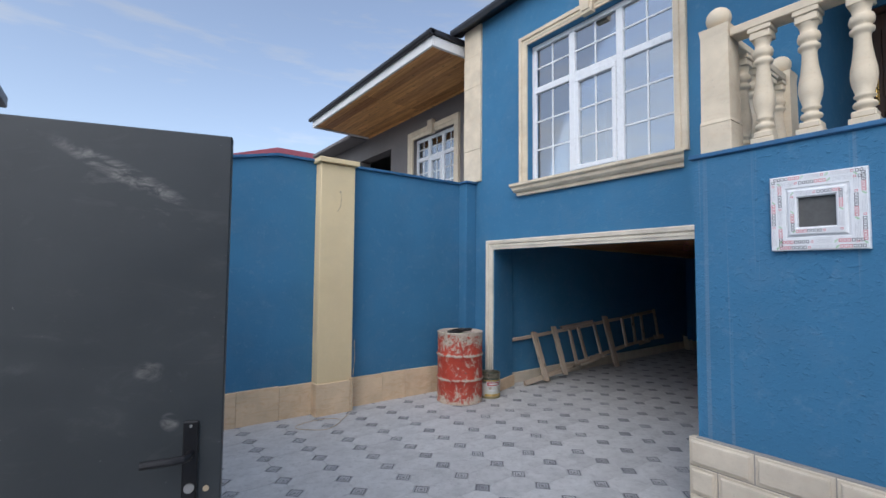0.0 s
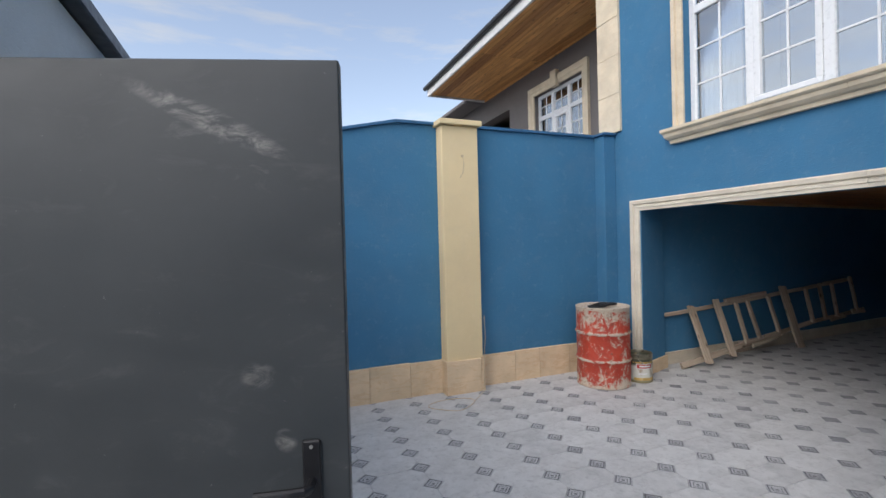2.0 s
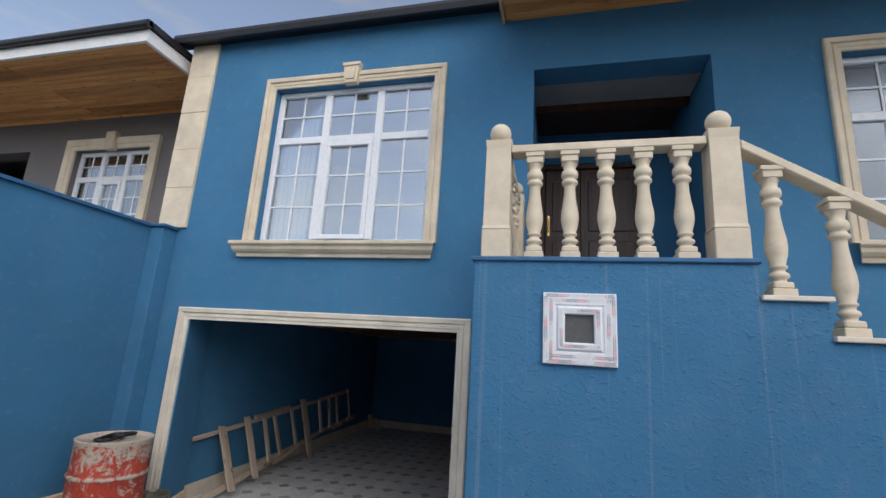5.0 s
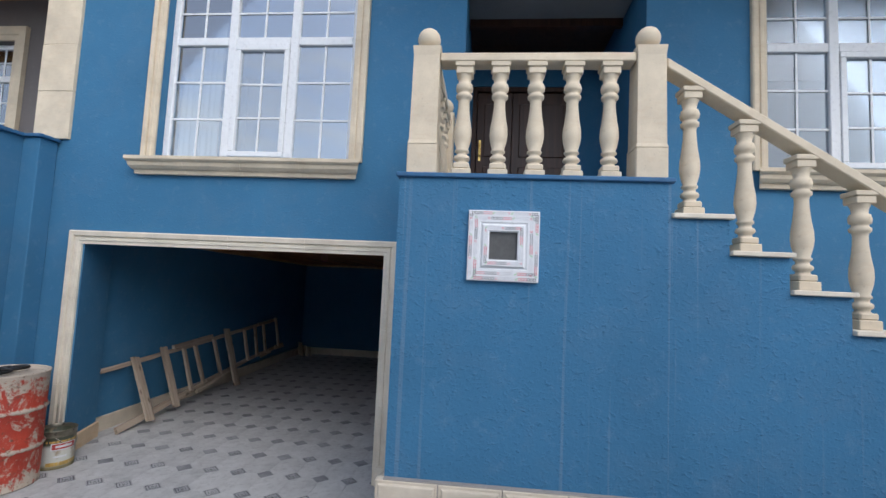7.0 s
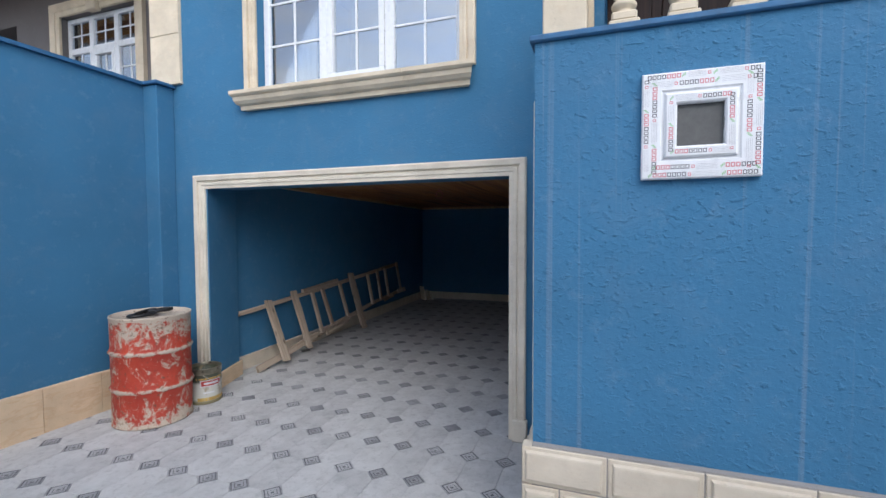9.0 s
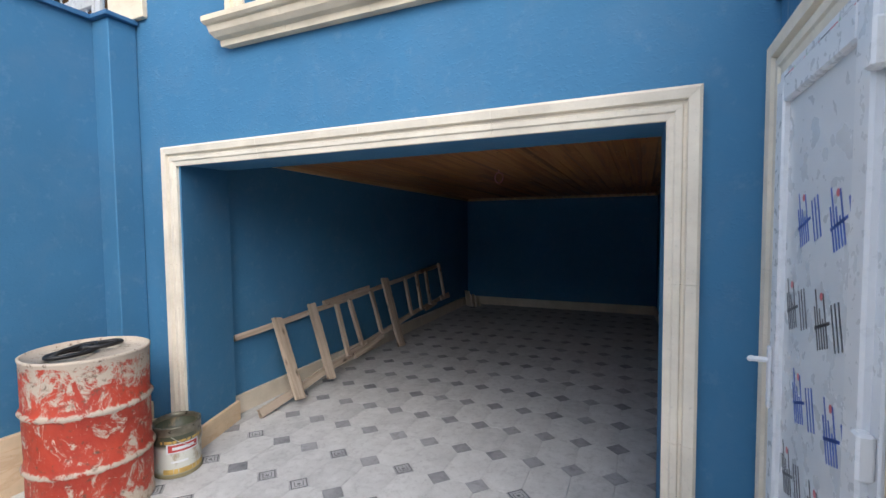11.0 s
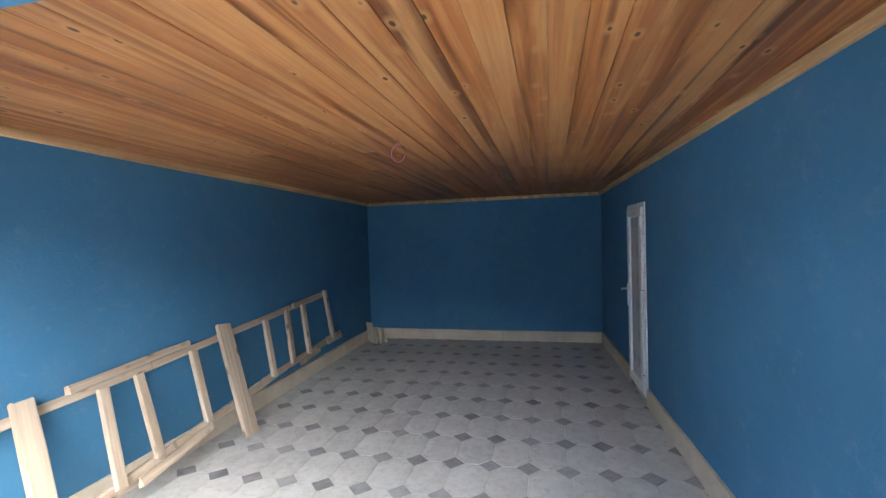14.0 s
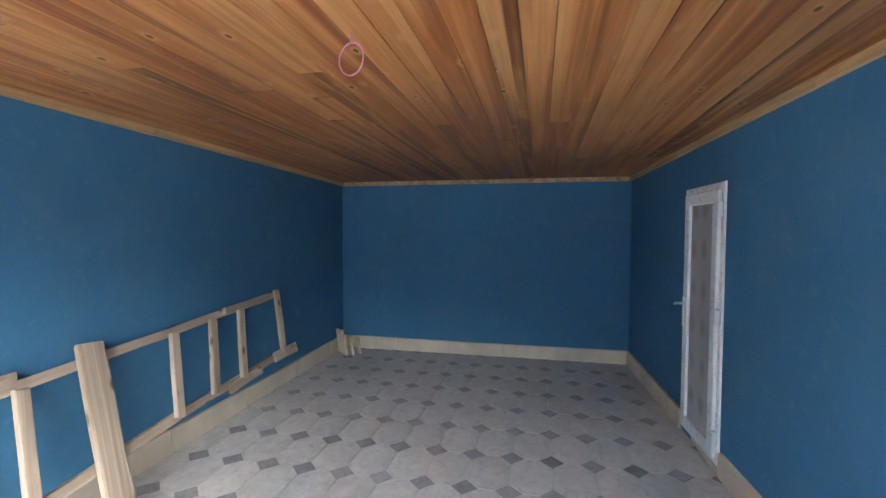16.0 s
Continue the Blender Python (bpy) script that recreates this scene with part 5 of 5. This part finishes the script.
for i, (xb, xt, zt, zb, w) in enumerate(BOARDS):
    bot = Vector((xb, 5.905 + 0.0393 * (xb - 5.82), zb))
    top = Vector((xt, 6.243 + 0.0205 * (xt - 5.62), zt))
    stick(bot, top, w, 0.034, lad, "cross_board", 20 + i)
for i, (xb, xt, zt, zb) in enumerate(RUNGS):
    bot = Vector((xb, 6.003 + 0.0393 * (xb - 5.82), zb))
    top = Vector((xt, 6.245 + 0.0205 * (xt - 5.62), zt))
    stick(bot, top, 0.062 if i < 6 else 0.055, 0.035, lad, "rung", 40 + i)

# offcuts of stone in the far corner
for x, y, w, h, turn, tilt in ((11.24, 6.31, 0.15, 0.30, 52, -7), (11.17, 6.23, 0.09, 0.25, 48, -8), (11.20, 6.155, 0.08, 0.24, 50, -10), (11.26, 6.085, 0.07, 0.21, 54, -12)):
    b = boxed(-w / 2, w / 2, -0.014, 0.014, 0, h, 0.003)
    ob = tagged(finish("stone_offcut", b, M_BLOCK), "pale stone skirting offcut leaning in the garage corner", "stone offcut", "offcuts in the corner")
    ob.matrix_world = Matrix.Translation((x, y, 0.001)) @ Matrix.Rotation(radians(turn), 4, "Z") @ Matrix.Rotation(radians(tilt), 4, "X")

# short cable sticking out of the garage wall
cab = empty("cable_stub", (6.23, 2.655, 1.10), "short blue-painted cable hooked out of the garage wall", "cable")
b = bmesh.new()
tube(b, [(0.0, -0.01, 0.0), (0.02, 0.03, 0.0), (0.07, 0.045, -0.03), (0.12, 0.045, -0.075), (0.145, 0.04, -0.105)], 0.008, 8)
tube(b, [(0.012, 0.022, -0.005), (0.035, 0.04, -0.05), (0.045, 0.042, -0.10), (0.035, 0.04, -0.15), (0.015, 0.035, -0.20)], 0.008, 8)
part("cable_run", b, M_BLUE_CAP, cab, smooth=True)

# lamp wire under the ceiling
lw = empty("lamp_wire", (7.55, 4.55, GCEIL + FALL * 3.98), "pink wire loop hanging from the board ceiling", "wire")
b = bmesh.new()
tube(b, [(0, 0, 0.002), (0.0, 0.0, -0.03)] + [(0.012 * math.sin(t), 0.05 * math.sin(t), -0.085 + 0.055 * math.cos(t)) for t in [2 * math.pi * k / 20 for k in range(1, 20)]] + [(0.004, 0.0, -0.03), (0.006, 0.004, 0.002)], 0.003, 6)
part("wire_loop", b, M_PINK, lw, smooth=True)

# ---- neighbours ----
NX = 5.9
nb = structure(new("neighbour_house"), "grey plastered neighbouring house with a wide pine soffit", "house")
nm = along(NX, 14.5, NX, 6.93)
nf = lambda y: 14.5 - y
part("wall", wall_mesh(0, nf(6.93), 0, 5.22, 0.3, [(nf(9.62), nf(8.14), 3.25, 4.62), (nf(12.25), nf(10.62), 3.3, 4.66)], nm), M_GREYWALL, nb)
part("wall", boxed(NX + 0.3, 11, 6.93, 7.2, 0, 5.22), M_GREYWALL, nb)
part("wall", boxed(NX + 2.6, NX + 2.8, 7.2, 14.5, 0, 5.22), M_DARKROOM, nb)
part("upper_floor", boxed(NX + 0.3, NX + 2.6, 7.2, 14.5, 2.5, 2.7), M_CONCRETE, nb)
b = bmesh.new()
xs = 4.44
while xs < NX - 0.01:
    w = min(0.10, NX - xs)
    box(b, xs + 0.002, xs + w - 0.002, 6.86, 9.3, 5.20, 5.22, 0.003)
    box(b, xs + 0.002, xs + w - 0.002, 9.302, 11.75, 5.20, 5.22, 0.003)
    xs += w
tagged(part("soffit", b, M_SOFFIT, nb), kind="stuff")
b = bmesh.new()
box(b, 4.40, 4.44, 6.80, 11.82, 5.17, 5.33, 0.004)
box(b, 4.44, NX, 6.80, 6.85, 5.17, 5.33, 0.004)
box(b, 4.44, NX, 11.76, 11.82, 5.17, 5.33, 0.004)
part("fascia", b, M_WHITE, nb, "white fascia board")
b = bmesh.new()
tube(b, [(4.36, 6.76, 5.365), (4.36, 11.88, 5.365)], 0.05, 10)
box(b, 4.35, 4.43, 6.76, 11.88, 5.335, 5.41, 0.01)
box(b, 4.40, NX + 0.5, 6.76, 6.80, 5.335, 5.42, 0.01)
part("gutter", b, M_ROOF, nb)
b = bmesh.new()
vs = [b.verts.new(p) for p in ((4.36, 6.76, 5.415), (4.36, 11.9, 5.415), (11, 11.9, 5.415), (11, 6.76, 5.415), (7.6, 8.6, 6.5), (7.6, 10.2, 6.5))]
for f in ((0, 4, 5, 1), (1, 5, 2), (2, 5, 4, 3), (3, 4, 0), (0, 1, 2, 3)):
    b.faces.new([vs[i] for i in f])
bmesh.ops.recalc_face_normals(b, faces=b.faces)
part("roof", b, M_ROOF, nb)
part("soffit_moulding", boxed(NX - 0.03, NX, 6.93, 11.75, 5.165, 5.199, 0.004), M_SOFFIT, nb)
part("wall", boxed(NX + 0.3, NX + 2.6, 14.3, 14.5, 0, 5.22), M_GREYWALL, nb)
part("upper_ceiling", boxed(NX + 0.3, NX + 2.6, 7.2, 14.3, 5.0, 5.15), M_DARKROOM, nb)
part("lower_eave", boxed(NX - 0.5, NX - 0.01, 11.85, 14.5, 5.14, 5.24, 0.02), M_GREYWALL, nb)
nwin = part("window_surround", trim_piece([(0, -0.004), (0, 0.03), (0.06, 0.035), (0.07, 0.05), (0.17, 0.055), (0.17, -0.004)], lambda d: (9.62 + d, 3.25), lambda d: (9.62 + d, 4.62 + d), NX), M_STONE, nb)
P2 = [(0, -0.004), (0, 0.03), (0.06, 0.035), (0.07, 0.05), (0.17, 0.055), (0.17, -0.004)]
part("window_surround", trim_piece(P2, lambda d: (8.14 - d, 3.25), lambda d: (8.14 - d, 4.62 + d), NX), M_STONE, nb)
part("window_surround", trim_piece(P2, lambda d: (9.62 + d, 4.62 + d), lambda d: (8.14 - d, 4.62 + d), NX), M_STONE, nb)
part("window_sill", boxed(NX - 0.12, NX, 7.9, 9.86, 3.12, 3.245, 0.01), M_STONE, nb)
part("keystone", boxed(NX - 0.10, NX, 8.79, 8.97, 4.58, 4.88, 0.012), M_STONE, nb)
window_unit(8.14, 9.62, 3.25, 4.618, NX + 0.08, "window_3", "white PVC window of the neighbouring house")
curtain(8.2, 9.56, 2.72, 4.32, NX + 0.24)

rh = structure(new("red_roofed_house"), "distant house with a dark red sheet roof", "house")
part("wall", boxed(5.5, 17.5, 30.5, 40, 0, 8.4), M_PALE, rh)
b = bmesh.new()
vs = [b.verts.new(p) for p in ((5.0, 30, 8.3), (18, 30, 8.3), (18, 40.5, 8.3), (5, 40.5, 8.3), (10.0, 34, 10.6), (13, 34, 10.6))]
for f in ((0, 1, 5, 4), (1, 2, 5), (2, 3, 4, 5), (3, 0, 4), (0, 3, 2, 1)):
    b.faces.new([vs[i] for i in f])
bmesh.ops.recalc_face_normals(b, faces=b.faces)
part("roof", b, M_REDROOF, rh)

# unseen houses, added to close the place behind the camera and block low sun
y0 = -80.0
for i in range(12):
    w = 11.0 + 3.0 * ((i * 7) % 4) / 3
    hs = structure(new("unseen_street_house"), "added unseen pale house across the street that blocks low light", "house")
    part("wall", boxed(-34, -26, y0, y0 + w, 0, 6.6), M_PALE, hs)
    part("roof", boxed(-34.3, -25.7, y0 - 0.02, y0 + w + 0.02, 6.602, 7.1, 0.05), M_ROOF, hs)
    y0 += w + 0.06

# ---- paving ----
PX, PY, C = 0.4068, 0.2594, 0.082
OX, OY, SKEW = 4.199, 4.2917, 0.010


def poly_paver(name, outline, mat, steps):
    """A paver from a plan outline: (inset, height) rings from the joint upwards, then a flat middle."""
    n = len(outline)
    verts, faces = [], []
    cx = [Vector((x, y, 0)) for x, y in outline]
    for inset, z in steps:
        for p in cx:
            q3 = p * (1 - inset / p.length)
            verts.append((q3.x, q3.y, z))
    for k in range(len(steps) - 1):
        for i in range(n):
            j = (i + 1) % n
            faces.append((k * n + i, k * n + j, (k + 1) * n + j, (k + 1) * n + i))
    faces.append(tuple(range((len(steps) - 1) * n, len(steps) * n)))
    me = bpy.data.meshes.new(name)
    me.from_pydata(verts, [], faces)
    me.materials.append(mat)
    return me


OA, OB = PX / 2, PY / 2
octa = [(OA, -(OB - C)), (OA, OB - C), (OA - C, OB), (-(OA - C), OB), (-OA, OB - C), (-OA, -(OB - C)), (-(OA - C), -OB), (OA - C, -OB)]
dia = [(C, 0), (0, C), (-C, 0), (0, -C)]
ME_OCT = poly_paver("paver", octa, M_PAVER, [(0.0012, -0.03), (0.0012, -0.002), (0.003, 0.0), (0.036, 0.0), (0.042, 0.0007), (0.085, 0.0007), (0.091, 0.0)])
ME_DIA = poly_paver("dark_paver", dia, M_PAVER_DARK, [(0.003, -0.03), (0.003, -0.002), (0.007, 0.0), (0.011, 0.0), (0.0125, -0.003), (0.020, -0.003), (0.0215, 0.0), (0.040, 0.0), (0.041, -0.002), (0.047, -0.002), (0.048, 0.0), (0.066, 0.0), (0.068, -0.002)])
ME_WORN = poly_paver("dark_paver", dia, M_PAVER_WORN, [(0.0015, -0.03), (0.0015, -0.002), (0.004, 0.0), (0.03, 0.0005)])
ME_DIA.materials.append(M_GROOVE)
for p in ME_DIA.polygons:
    if p.index // 4 in (3, 4, 5, 8, 9, 12):
        p.material_index = 1
ME_WORN.materials.append(M_GROOVE)

floor = structure(new("floor"), "grey interlocking concrete pavers with small charcoal diamonds", "paving")
rest = {"paver": ([], []), "dark_paver": ([], []), "worn_paver": ([], [])}
rp = random.Random(77)


def in_place(x, y):
    if x < SX or x > 11.6 or y > 6.66:
        return False
    if x > 5.2:
        return 2.5 < y < 6.5
    return y > -4.9


def lay(me, kind, x, y):
    x, y2 = x - SKEW * (y - OY), y + SKEW * (x - OX)
    if not in_place(x, y2):
        return
    dz, tx, ty = rp.uniform(-0.0010, 0.0010), rp.uniform(-0.3, 0.3), rp.uniform(-0.25, 0.25)
    m = Matrix.Translation((x, y2, dz)) @ Euler((radians(tx), radians(ty), math.atan(SKEW))).to_matrix().to_4x4()
    if 2.6 < x < 9.4 and y2 > 2.75:
        ob = new(kind, me)
        ob.parent = floor
        ob.matrix_world = m
        return
    vs_, fs_ = rest[kind]
    o = len(vs_)
    vs_.extend(tuple(m @ v.co) for v in me.vertices)
    fs_.extend(([o + i for i in p.vertices], p.material_index) for p in me.polygons)


for i in range(-12, 20):
    for j in range(-36, 12):
        worn = OX + i * PX > 5.3 + 0.5 * math.sin(j * 2.3)
        lay(ME_WORN if worn else ME_DIA, "worn_paver" if worn else "dark_paver", OX + i * PX, OY + j * PY)
        lay(ME_OCT, "paver", OX + (i + 0.5) * PX, OY + (j + 0.5) * PY)
for kind, me0 in (("paver", ME_OCT), ("dark_paver", ME_DIA), ("worn_paver", ME_WORN)):
    me = bpy.data.meshes.new(kind + "s")
    me.from_pydata(rest[kind][0], [], [f for f, _ in rest[kind][1]])
    for mt in me0.materials:
        me.materials.append(mt)
    me.polygons.foreach_set("material_index", [k for _, k in rest[kind][1]])
    ob = new("far_" + kind + "s", me)
    ob.parent = floor
    ob["kind"] = "stuff"
